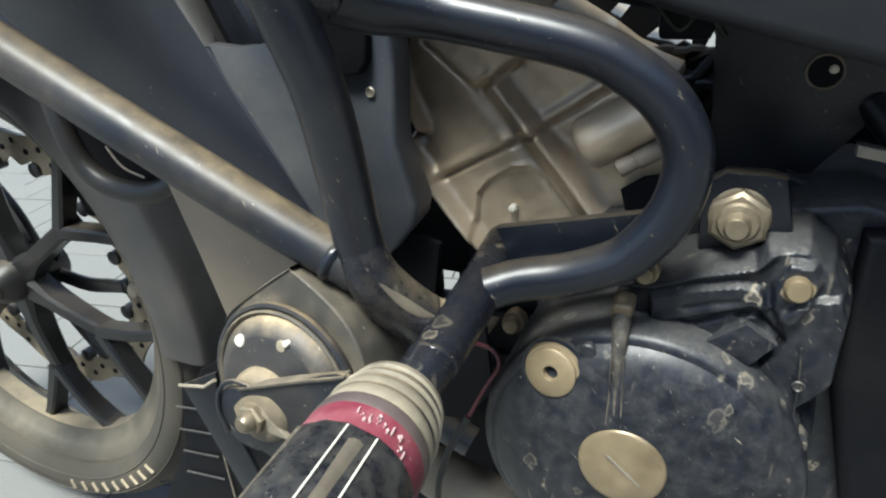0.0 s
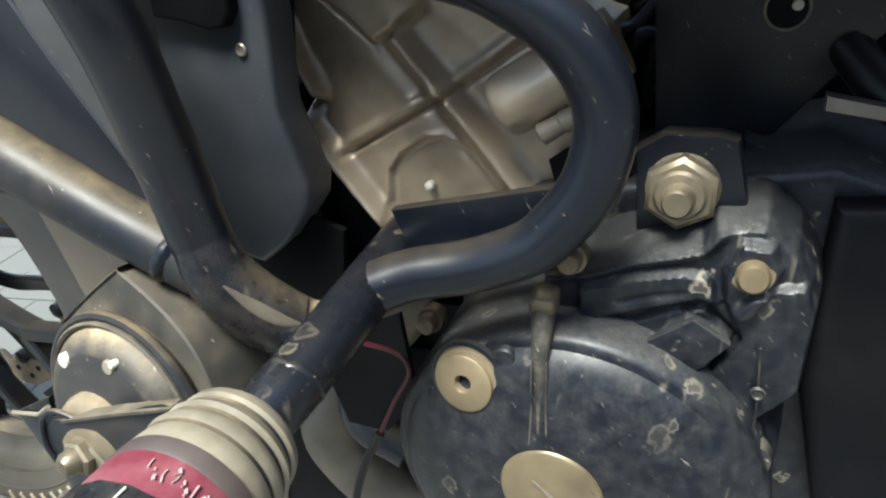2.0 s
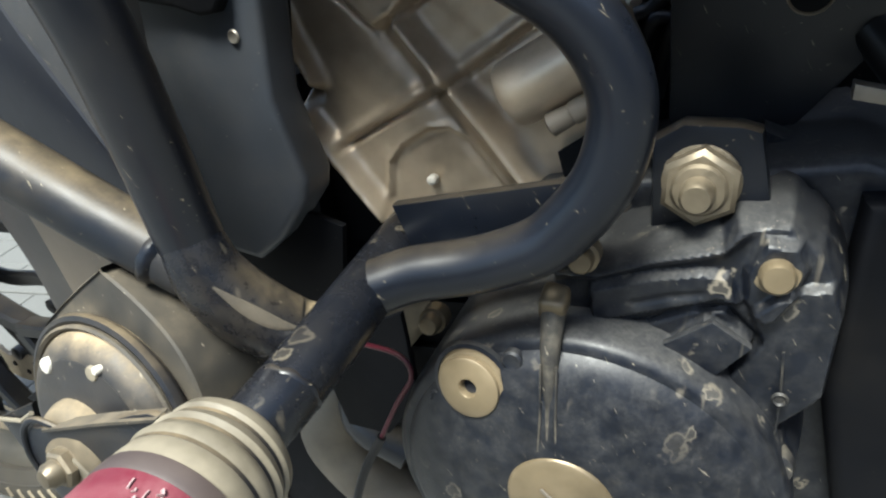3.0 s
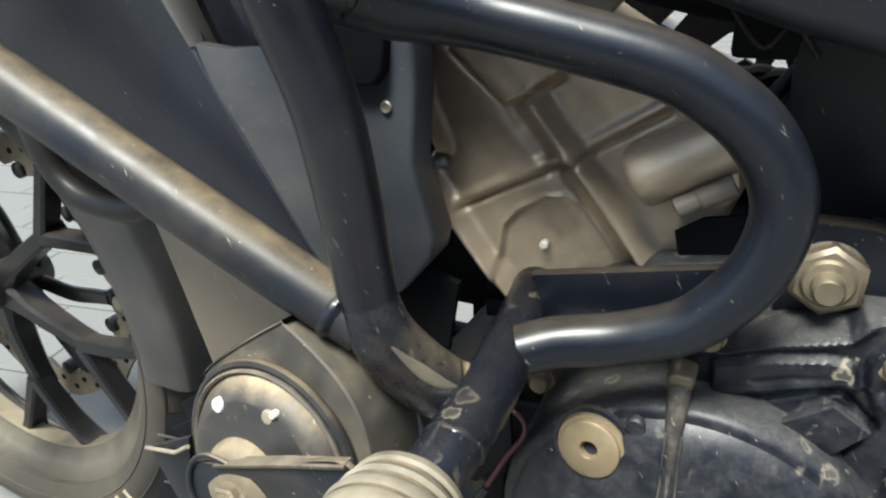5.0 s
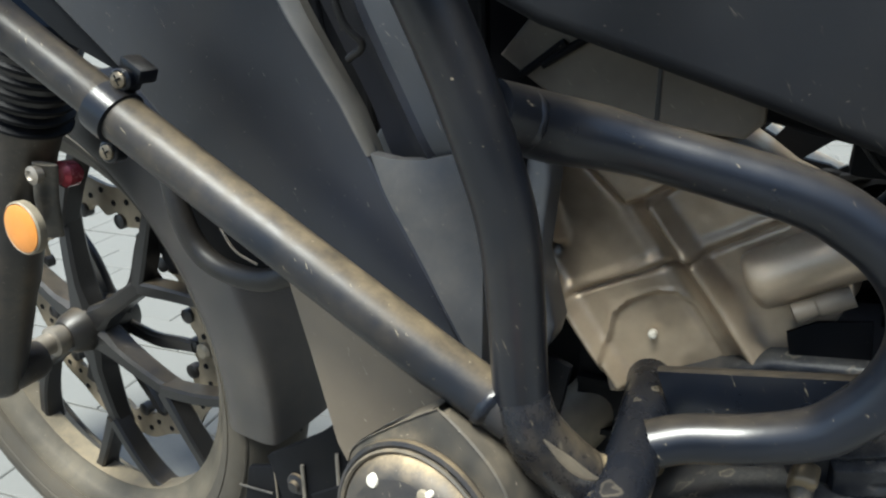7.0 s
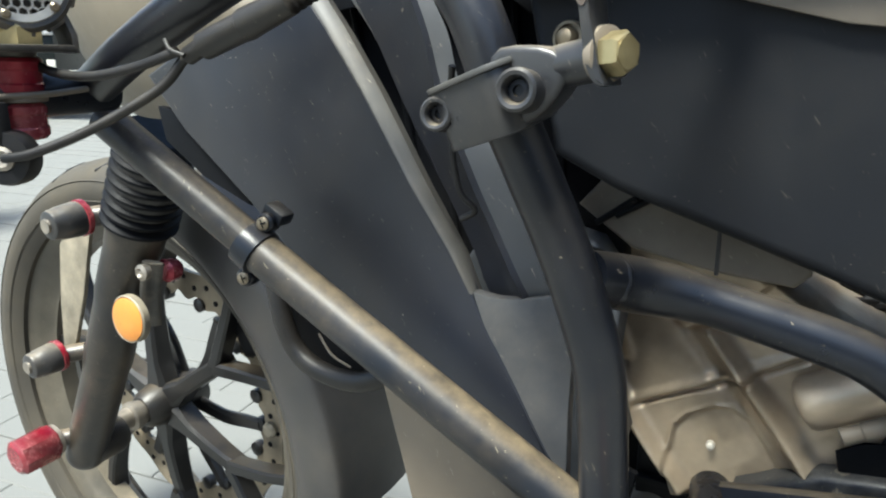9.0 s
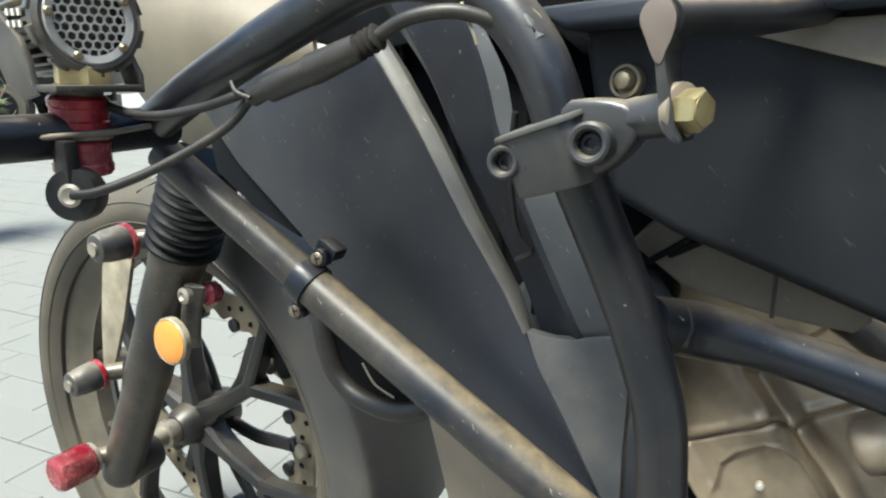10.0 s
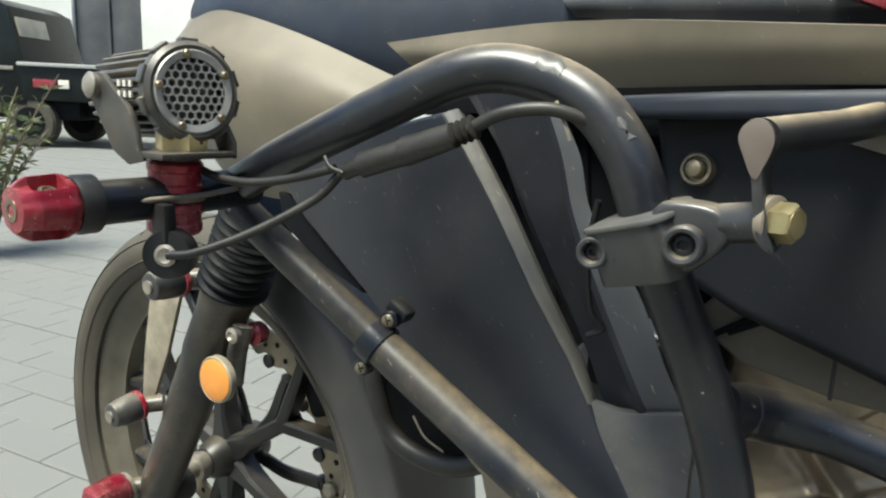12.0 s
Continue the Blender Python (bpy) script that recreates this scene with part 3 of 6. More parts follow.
for c in ((-0.3955, -0.2415, 0.6896), (-0.4215, -0.2370, 0.6486)):
    lug = lathe([(0.0052, -0.006), (0.0062, -0.005), (0.0062, 0.004), (0.0052, 0.005)], c, (0.25, -1, 0.1), 18)
    part("lug", lug, M_TUBE, band)
    screw = lathe([(0.0042, 0.0045), (0.0042, 0.0062), (0.003, 0.007)], c, (0.25, -1, 0.1), 16)
    head_screw = part("screw", screw, M_BOLT, band)
    for turn in (0.4, 1.97):
        across = Vector((math.cos(turn), 0, math.sin(turn))) * 0.0030
        tip = Vector(c) + Vector((0.25, -1, 0.1)).normalized() * 0.0069
        part("cross_slot", sweep([tip - across, tip + across], 0.0005, 6), M_DARK, head_screw)
part("lug_ear", block((-0.3930, -0.2345, 0.6945), (0.016, 0.012, 0.0085), 0.002, Matrix.Rotation(radians(28), 3, "Y")), M_TUBE, band)

# peg clamp on the upright tube, with the foot peg
CC, CA_ = Vector((-0.224, -0.261, 0.768)), Vector((0.011, 0.004, -0.03)).normalized()
CE = Vector((0.0426, -0.0104, 0.0115))
CE = (CE - CA_ * CE.dot(CA_)).normalized()
CF = CE.cross(CA_).normalized()
CF = CF if CF.y < 0 else -CF


def clamp_slab(outline, h0, h1, bevel):
    """A slab about the upright tube with the outline across it, from h0 to h1 along the tube."""
    bm = bmesh.new()
    ends = [[bm.verts.new(CC + CE * x + CF * y + CA_ * h) for x, y in outline] for h in (h0, h1)]
    caps = [bm.faces.new(e) for e in ends]
    for k in range(len(outline)):
        m = (k + 1) % len(outline)
        bm.faces.new((ends[0][k], ends[0][m], ends[1][m], ends[1][k]))
    bmesh.ops.recalc_face_normals(bm, faces=bm.faces)
    bmesh.ops.bevel(bm, geom=list({e for f in caps for e in f.edges}), offset=bevel, segments=2, affect="EDGES", profile=0.6)
    return bm


CLAMP = closed_smooth([(-0.0150, -0.012), (-0.0182, 0.000), (-0.0185, 0.014), (-0.0170, 0.0235), (-0.006, 0.0262), (0.008, 0.0272), (0.0190, 0.0265), (0.0235, 0.018), (0.0220, 0.004), (0.0190, -0.009), (0.010, -0.0170), (-0.005, -0.0178)], 4)
clamp = part("peg_clamp", clamp_slab(CLAMP, -0.0165, 0.0105, 0.0014), M_GREY, bike, "grey cast clamp round the upright tube")
# Paler than the clamp: the bright top edge is put into the colour.
part("clamp_lip", clamp_slab([(x * 1.06, y * 1.05) for x, y in CLAMP], -0.0185, -0.0160, 0.0009), M_EDGE, clamp)
CN = Vector((0.12, -1, 0.10)).normalized()
for c, long, k in (((-0.2454, -0.2840, 0.7653), 0.017, 0.80), ((-0.2028, -0.2950, 0.7768), 0.030, 0.90)):
    c = Vector(c)
    eye = part("clamp_eye", lathe([(0.0088 * k, -long), (0.0096 * k, -long + 0.002), (0.0097 * k, -0.002), (0.0093 * k, 0.0012), (0.0080 * k, 0.0022), (0.0064 * k, 0.0018), (0.0055 * k, 0.0002), (0.0050 * k, -0.004), (0.0012, -0.0045)], c, CN, 32), M_GREY, clamp)
    part("clamp_screw", lathe([(0.0046 * k, -0.0048), (0.0046 * k, -0.0026), (0.0026 * k, -0.0022), (0.0024 * k, -0.0042)], c, CN, 18), M_TUBE_DUSTY, eye)
part("clamp_web", plate(closed_smooth([(-0.2200, 0.7890), (-0.2040, 0.7935), (-0.1900, 0.7900), (-0.1880, 0.7790), (-0.2000, 0.7650), (-0.2150, 0.7620)], 3), -0.266, -0.2850, 0.003, 3), M_GREY, clamp)
part("lug_web", sweep([(-0.2380, -0.2690, 0.7660), (-0.2440, -0.2760, 0.7655)], 0.0066, 14), M_GREY, clamp)
part("clamp_arm", sweep([(-0.206, -0.272, 0.782), (-0.190, -0.277, 0.786), (-0.168, -0.282, 0.7900)], 0.0085, 24), M_GREY, clamp)
M_TAN = surface("tan_worn_end", (0.105, 0.083, 0.069), 0.45, dust=0.3, dust_col=(0.17, 0.138, 0.105), fleck=0.4, lit_top_dust=0.2, scratch=0.4)
peg = part("foot_peg", sweep([(-0.180, -0.288, 0.822), (-0.160, -0.222, 0.827), (-0.139, -0.165, 0.835)], [0.0078, 0.0080, 0.0084], 28), M_GUARD, bike, "black highway foot peg with a flattened tan end")
drop = [(-0.1872, 0.8215), (-0.1858, 0.8265), (-0.1815, 0.8295), (-0.1768, 0.8275), (-0.1742, 0.8225), (-0.1748, 0.8165), (-0.1768, 0.8110), (-0.1762, 0.8040), (-0.1738, 0.7950), (-0.1715, 0.7850), (-0.1690, 0.7790), (-0.1735, 0.7800), (-0.1768, 0.7860), (-0.1790, 0.7960), (-0.1812, 0.8080), (-0.1845, 0.8150)]
strap = part("peg_strap", plate(closed_smooth(drop, 3), -0.2935, -0.272, 0.0012, 2), M_GREY, peg, "flattened steel end, worn tan at the top")
part("worn_end", plate(closed_smooth(drop[:7] + [(-0.1785, 0.8065)] + drop[-2:], 3), -0.2941, -0.2930, 0.0004), M_TAN, strap)
PX = Vector((0.93, -0.37, 0.05)).normalized()
PB = Vector((-0.1722, -0.2845, 0.7900))
part("peg_washer", lathe([(0.0104, -0.002), (0.0104, 0.0014), (0.0092, 0.0018)], PB, PX, 26), M_STRAP, peg)
part("peg_bolt", add(hexhead(PB + PX * 0.0015, PX, 0.0140, 0.0085, 0, 0.45), lathe([(0.0060, 0.008), (0.0058, 0.0104), (0.003, 0.0106)], PB, PX, 24)), M_BRASS, peg, "yellow zinc hexagon bolt")

# slider on the stub: pale rings, red band, black faceted cap
SO, SX = Vector((-0.1373, -0.2730, 0.5084)), Vector((0.0988, -1, 0.0562)).normalized()
slider = part("frame_slider", lathe([(0.014, -0.002), (0.0205, -0.001), (0.0232, 0.002), (0.0240, 0.0055), (0.0228, 0.008), (0.0242, 0.0095), (0.0256, 0.0125), (0.0244, 0.0155), (0.0258, 0.017), (0.0270, 0.0205), (0.0258, 0.0240),
                                 (0.0266, 0.0255), (0.0272, 0.030), (0.0262, 0.0335)], SO, SX, 44), M_RINGS, bike, "crash slider with pale rings, red band and black cap")
for rr, hh in ((0.0230, 0.0080), (0.0246, 0.0155), (0.0260, 0.0242)):
    part("ring_groove", lathe([(rr - 0.001, hh - 0.0011), (rr + 0.0004, hh - 0.0007), (rr + 0.0004, hh + 0.0007), (rr - 0.001, hh + 0.0011)], SO, SX, 44, 0, True), M_TUBE_DUSTY, slider)
part("dark_collar", lathe([(0.0262, 0.0330), (0.0276, 0.0335), (0.0279, 0.0390), (0.0272, 0.0405)], SO, SX, 44), surface("brown_rubber", (0.055, 0.040, 0.040), 0.55, dust=0.3, fleck=0.2), slider)
redband = part("red_band", lathe([(0.0268, 0.0398), (0.0276, 0.0405), (0.0279, 0.052), (0.0276, 0.057)], SO, SX, 44), M_BAND, slider, "scuffed red band with worn pale lettering")
SE = SX.cross(Vector((0, 0, 1))).normalized() * -1
SF = SX.cross(SE).normalized()
SF = SF if SF.z > 0 else -SF


def round_slider(deg, r, h):
    """A place on the slider: angle about its axis, from the rear over the top; radius; way along the axis."""
    a = radians(deg)
    return SO + SX * h + (SE * math.cos(a) + SF * math.sin(a)) * r


def facets(rows, angles):
    bm = bmesh.new()
    rings = [[bm.verts.new(round_slider(a, r, h)) for a in angles] for r, h in rows]
    for a, b in zip(rings[:-1], rings[1:]):
        for k in range(len(angles)):
            bm.faces.new((a[k], a[(k + 1) % len(angles)], b[(k + 1) % len(angles)], b[k]))
    bm.faces.new(rings[0])
    bm.faces.new(rings[-1])
    return bm


cap_corners = [-150, -120, -90, -60, -30, -5, 12, 28, 42, 56, 82, 103, 124, 155, 182]
cap2 = part("slider_cap", facets([(0.0250, 0.0535), (0.0286, 0.0545), (0.0292, 0.0570), (0.0296, 0.0900), (0.0292, 0.1120), (0.0250, 0.1260), (0.0150, 0.1290)], cap_corners), M_CAP, slider, "scratched black plastic cap")
for a in (81.5, 57.0):
    part("groove_line", sweep([round_slider(a, 0.0293, 0.0565), round_slider(a, 0.0296, 0.075), round_slider(a, 0.0297, 0.108)], 0.0008, 8, True, 0.6), M_WHITE, cap2)
part("groove_end", sweep(glide([round_slider(81.5, 0.0297, 0.108), round_slider(76, 0.0300, 0.112), round_slider(69, 0.0302, 0.113), round_slider(62, 0.0300, 0.112), round_slider(57, 0.0297, 0.108)], 4), 0.0008, 8, True, 0.6), M_WHITE, cap2)
for a0, a1, h0, h1, lift in ((63, 76, 0.062, 0.104, 0.0), (122.6, 127.5, 0.0575, 0.112, 0.0004)):
    strip = bmesh.new()
    rows = [[strip.verts.new(round_slider(a0 + (a1 - a0) * k / 3, r + lift, h0 + (h1 - h0) * m / 6 + 0.0006 * math.sin(k * 5 + m * 3))) for k, r in enumerate((0.0286, 0.0295, 0.0295, 0.0286))] for m in range(7)]
    for a, b in zip(rows[:-1], rows[1:]):
        for k in range(3):
            strip.faces.new((a[k], a[k + 1], b[k + 1], b[k]))
    part("dust_patch", strip, M_CAKED, cap2)
smudge = random.Random(7)
for k in range(13):
    a, h = 84 - k * 4.3 + smudge.uniform(-1.5, 1.5), smudge.uniform(0.0425, 0.0500)
    long = smudge.uniform(0.0012, 0.0045)
    part("letter_bar", sweep([round_slider(a, 0.0279, h), round_slider(a - smudge.uniform(0, 3), 0.0279, h + long * 0.5), round_slider(a - smudge.uniform(-1, 3), 0.0279, h + long)], smudge.uniform(0.0005, 0.0011), 6, True, 0.5), M_LETTER, redband)

# horn below the guard
HC, HN = Vector((-0.2130, -0.2480, 0.4870)), Vector((-0.08, -1, 0.16)).normalized()
HU = (Vector((0, 0, 1)) - HN * HN.z).normalized()
HS = HU.cross(HN).normalized()
HS = HS if HS.x > 0 else -HS


def on_horn(x, y, h):
    """A place on the horn's face: across, up, and out along its axis."""
    return HC + HS * x + HU * y + HN * h


horn = part("horn", lathe([(0.030, -0.055), (0.041, -0.045), (0.0445, -0.012), (0.0450, 0.009), (0.0475, 0.011), (0.0482, 0.013), (0.0478, 0.0150), (0.0460, 0.0158), (0.0440, 0.0150), (0.0425, 0.0125)], HC, HN, 56), M_TUBE_DUSTY, bike, "dusty round black horn on a bracket")
part("rim_bead", lathe([(0.0440, 0.0135), (0.0446, 0.0165), (0.0436, 0.0175), (0.0424, 0.0165), (0.0420, 0.0130)], HC, HN, 56, 0, True), M_HORN, horn)
part("shoulder", lathe([(0.0425, 0.0125), (0.0415, 0.0160), (0.0385, 0.0200), (0.0345, 0.0225), (0.0325, 0.0230)], HC, HN, 56, 0, True), surface("dust_laden_shoulder", (0.020, 0.020, 0.021), 0.5, dust=0.35, dust_col=(0.36, 0.28, 0.17), scale=26, fleck=0.5, lit_top_dust=0.95, scratch=0.4), horn, "dust-laden sloping shoulder")
part("face_plate", lathe([(0.0330, 0.0200), (0.0326, 0.0232), (0.0310, 0.0236), (0.004, 0.0240)], HC, HN, 56), surface("smooth_black_horn_face", (0.016, 0.016, 0.018), 0.42, dust=0.30, dust_col=(0.20, 0.165, 0.11), scale=16, fleck=0.7, scratch=0.6), horn, "black face plate")
for c, r in ((on_horn(-0.0201, 0.0261, 0.0228), 0.0034), (on_horn(0.0085, 0.0300, 0.0226), 0.0033)):
    part("horn_rivet", lathe([(r, -0.003), (r, 0.0008), (r * 0.85, 0.0016), (r * 0.3, 0.0018)], c, HN, 20), M_WHITE if r > 0.00335 else M_RINGS, horn)
part("rivet_nib", lathe([(0.0018, -0.002), (0.0018, 0.0014), (0.0012, 0.0022)], on_horn(0.0118, 0.0322, 0.0226), HN, 12), M_WHITE, horn)
part("sound_cup", lathe([(0.0215, 0.018), (0.0210, 0.0262), (0.0190, 0.0300), (0.0150, 0.0322), (0.0080, 0.0330)], on_horn(-0.004, -0.006, 0), HN, 40), surface("dust_caked_cup", (0.10, 0.082, 0.055), 0.6, dust=0.7, dust_col=(0.30, 0.235, 0.145), scale=30, fleck=0.4, lit_top_dust=0.5), horn, "dust-caked round cup")
cover_bm = bmesh.new()
outer_line = [(-0.0490, -0.004), (-0.0475, 0.018), (-0.0400, 0.034), (-0.0010, 0.0640), (0.0070, 0.0650), (0.0330, 0.0490), (0.0470, 0.0300), (0.0520, 0.004), (0.0500, -0.030)]
rows = []
for h, k in ((0.0095, 0.985), (0.0085, 1.0), (-0.012, 1.0), (-0.030, 0.97)):
    rows.append([cover_bm.verts.new(on_horn(x * k, y * k, h)) for x, y in [(p.x, p.y) for p in glide([(a, b, 0) for a, b in outer_line], 6)]])
for a, b in zip(rows[:-1], rows[1:]):
    for k in range(len(a) - 1):
        cover_bm.faces.new((a[k], a[k + 1], b[k + 1], b[k]))
cover_bm.faces.new(rows[1])
cover_bm.faces.new(rows[-1])
part("horn_cover", cover_bm, M_HORN, horn, "folded dusty cover over the horn")
bracket = part("horn_bracket", plate(closed_smooth([(-0.2400, 0.4930), (-0.2265, 0.4985), (-0.190, 0.5120), (-0.160, 0.5220), (-0.150, 0.500), (-0.170, 0.478), (-0.200, 0.462), (-0.232, 0.458), (-0.2465, 0.474)], 4), -0.2765, -0.2795, 0.0008), M_TUBE_DUSTY, bike, "folded steel horn bracket with an acorn nut")
part("bracket_fold", plate([(-0.2270, 0.4975), (-0.190, 0.5112), (-0.160, 0.5212), (-0.1605, 0.5222), (-0.191, 0.5122), (-0.2275, 0.4985)], -0.2750, -0.2812, 0), M_HORN, bracket, "pale folded edge")
part("bracket_eye", sweep(glide([(-0.2190, -0.2790, 0.5000), (-0.2310, -0.2800, 0.5020), (-0.2410, -0.2800, 0.4940), (-0.2450, -0.2800, 0.4800), (-0.2420, -0.2800, 0.4660)], 6), 0.0013, 8), M_TUBE_DUSTY, bracket)
part("bracket_wing", plate([(-0.288, 0.474), (-0.2584, 0.4900), (-0.262, 0.470), (-0.236, 0.400), (-0.256, 0.395)], -0.2615, -0.2645, 0.001), M_TUBE, bracket)
part("bracket_wing_edge", sweep([(-0.2885, -0.2655, 0.4745), (-0.268, -0.2660, 0.4790), (-0.2584, -0.2660, 0.4860)], 0.0011, 8), M_RINGS, bracket)
part("bracket_wing_side", plate([(-0.288, 0.474), (-0.2560, 0.4960), (-0.2520, 0.4900), (-0.280, 0.470)], -0.2470, -0.2500, 0.001), M_DARK, bracket)
NUT = Vector((-0.2190, -0.2800, 0.4830))
part("acorn_nut", add(hexhead(NUT, HN, 0.0145, 0.0065, 0.0105), lathe([(0.0056, 0.006), (0.0054, 0.0100), (0.0036, 0.0122), (0.0016, 0.0126)], NUT, HN, 18)), M_BOLT, bracket, "dust-covered acorn nut")
part("nut_tail", plate([(-0.2135, 0.4890), (-0.2040, 0.4800), (-0.1980, 0.4745), (-0.2110, 0.4760)], -0.2790, -0.2830, 0.0008), M_RINGS, bracket)

# radiator shroud: upper facet, pale bevelled edge, lower facet
def skin(u, z):
    return -0.208 - 0.06 * (u + 0.35) - 0.02 * (z - 0.68)


facet = [(-0.560, 0.775), (-0.500, 0.800), (-0.422, 0.815), (-0.385, 0.824), (-0.369, 0.805), (-0.343, 0.770), (-0.309, 0.718), (-0.281, 0.681), (-0.266, 0.657), (-0.253, 0.633), (-0.234, 0.604),
         (-0.208, 0.562), (-0.228, 0.556), (-0.327, 0.600), (-0.406, 0.650), (-0.452, 0.688), (-0.520, 0.735)]
shroud = part("radiator_shroud", plate(facet, skin, lambda u, z: skin(u, z) + 0.012, 0.003, 3), M_PLASTIC, bike, "large matt black radiator shroud with pale bevelled edge")
edge = bmesh.new()
inner = [(-0.384, 0.823), (-0.369, 0.805), (-0.343, 0.770), (-0.309, 0.718), (-0.281, 0.681), (-0.267, 0.658)]
outer = [(-0.374, 0.829), (-0.357, 0.808), (-0.331, 0.771), (-0.299, 0.719), (-0.275, 0.682), (-0.2655, 0.657)]
rows = []
for (u, z), (u2, z2) in zip(inner, outer):
    u2, z2 = u + 0.62 * (u2 - u), z + 0.62 * (z2 - z)
    rows.append([edge.verts.new(p) for p in ((u, skin(u, z) - 0.0005, z), (u + (u2 - u) * 0.5, skin(u, z) + 0.001, z + (z2 - z) * 0.5), (u2, skin(u, z) + 0.007, z2), (u2 - 0.003, skin(u, z) + 0.02, z2 - 0.004), (u - 0.004, skin(u, z) + 0.011, z - 0.004))])
for a, b in zip(rows[:-1], rows[1:]):
    for k in range(5):
        edge.faces.new((a[k], a[(k + 1) % 5], b[(k + 1) % 5], b[k]))
edge.faces.new(rows[0])
edge.faces.new(rows[-1])
part("bevelled_edge", edge, M_EDGE, shroud, "bevelled edge, caught light put into its paler tone")
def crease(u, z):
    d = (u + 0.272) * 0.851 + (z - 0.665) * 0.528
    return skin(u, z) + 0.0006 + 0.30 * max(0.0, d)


part("lower_facet", plate([(-0.2660, 0.6590), (-0.2522, 0.6570), (-0.2387, 0.6580), (-0.2130, 0.6640), (-0.2090, 0.6640), (-0.2070, 0.640), (-0.2060, 0.600), (-0.2030, 0.556), (-0.2060, 0.5610), (-0.2330, 0.5930), (-0.2520, 0.6255)], lambda u, z: crease(u, z), lambda u, z: crease(u, z) + 0.008, 0.0006), M_FACET, shroud, "dusty lower facet, sky reflection put into its lighter grey")
part("lower_radiator_panel", plate([(-0.392, 0.585), (-0.356, 0.563), (-0.339, 0.510), (-0.322, 0.452), (-0.302, 0.422), (-0.228, 0.430), (-0.226, 0.545), (-0.271, 0.575)], lambda u, z: -0.185 - 0.10 * (u + 0.30), lambda u, z: -0.170 - 0.10 * (u + 0.30), 0.003), M_PLASTIC_DUSTY, bike, "dusty lower radiator side panel")

# inner cowl behind the upright tube
def cowl_shell(lines, thick):
    bm = bmesh.new()
    vs = [[bm.verts.new(p) for p in r] for r in zip(*[glide(c, 5) for c in lines])]
    for a, b in zip(vs[:-1], vs[1:]):
        for k in range(len(a) - 1):
            bm.faces.new((a[k], a[k + 1], b[k + 1], b[k]))
    bmesh.ops.recalc_face_normals(bm, faces=bm.faces)
    bmesh.ops.solidify(bm, geom=list(bm.faces), thickness=thick)
    return bm


COWL_REAR = [(-0.4130, -0.164, 0.862), (-0.3872, -0.164, 0.833), (-0.3618, -0.164, 0.801), (-0.3411, -0.164, 0.762), (-0.3118, -0.164, 0.713), (-0.2834, -0.164, 0.673), (-0.2662, -0.164, 0.6465), (-0.2541, -0.164, 0.637)]
COWL_BEAD = [(-0.386, -0.190, 0.862), (-0.3635, -0.190, 0.8315), (-0.3431, -0.190, 0.8015), (-0.3239, -0.190, 0.7654), (-0.2968, -0.190, 0.7202), (-0.2742, -0.190, 0.682), (-0.2617, -0.190, 0.6562), (-0.2504, -0.186, 0.6475)]
COWL_DIP = [(-0.352, -0.1930, 0.862), (-0.338, -0.1930, 0.8305), (-0.3225, -0.1930, 0.8020), (-0.3075, -0.1930, 0.7670), (-0.2840, -0.1930, 0.7230), (-0.2630, -0.1930, 0.6860), (-0.2500, -0.1925, 0.6612), (-0.2415, -0.187, 0.652)]
COWL_FOLD = [(-0.329, -0.203, 0.862), (-0.3136, -0.203, 0.8297), (-0.3016, -0.203, 0.8023), (-0.2911, -0.203, 0.7686), (-0.2711, -0.203, 0.7258), (-0.2517, -0.203, 0.6897), (-0.2384, -0.203, 0.6659), (-0.2327, -0.198, 0.6535)]
COWL_EDGE = [(-0.318, -0.200, 0.858), (-0.3070, -0.199, 0.8302), (-0.2921, -0.198, 0.8025), (-0.2816, -0.197, 0.7684), (-0.2494, -0.197, 0.7272), (-0.2314, -0.197, 0.6908), (-0.2182, -0.197, 0.6672), (-0.2157, -0.193, 0.6540)]
cowl = part("inner_cowl", cowl_shell([COWL_REAR, COWL_BEAD, COWL_DIP, COWL_FOLD], 0.004), M_PLASTIC, bike, "dark folded inner cowl beside the shroud")
part("cowl_face", cowl_shell([COWL_FOLD, COWL_EDGE], 0.004), M_COWL, cowl, "dusty outer face of the cowl, sky reflection painted in")
part("cowl_cable", sweep(glide([(-0.258, -0.25, 0.785), (-0.265, -0.24, 0.756), (-0.264, -0.232, 0.723), (-0.258, -0.225, 0.711), (-0.268, -0.222, 0.704)], 6), 0.0018, 10), M_CABLE, cowl)

# Dark ribbed backing, added so the gaps beside the shroud stay black.
fan = part("shroud_backing", plate([(-0.470, 0.845), (-0.240, 0.845), (-0.212, 0.660), (-0.235, 0.520), (-0.330, 0.470), (-0.420, 0.640)], -0.098, -0.080, 0.004), M_DARK, bike, "dark backing added behind the shroud gaps")
for k in range(6):
    part("backing_rib", sweep([(-0.44 + 0.035 * k, -0.100, 0.84), (-0.36 + 0.022 * k, -0.100, 0.50)], 0.003, 8), M_DARK, fan)

# radiator side plate behind the upright tube
rad = part("radiator", plate([(-0.290, 0.690), (-0.224, 0.676), (-0.2065, 0.654), (-0.2045, 0.632), (-0.2085, 0.586), (-0.196, 0.5435), (-0.1985, 0.531), (-0.219, 0.5055), (-0.238, 0.490), (-0.290, 0.50), (-0.34, 0.62)], -0.128, -0.10, 0.005, 3), M_SLATE, bike, "slate grey radiator side plate")
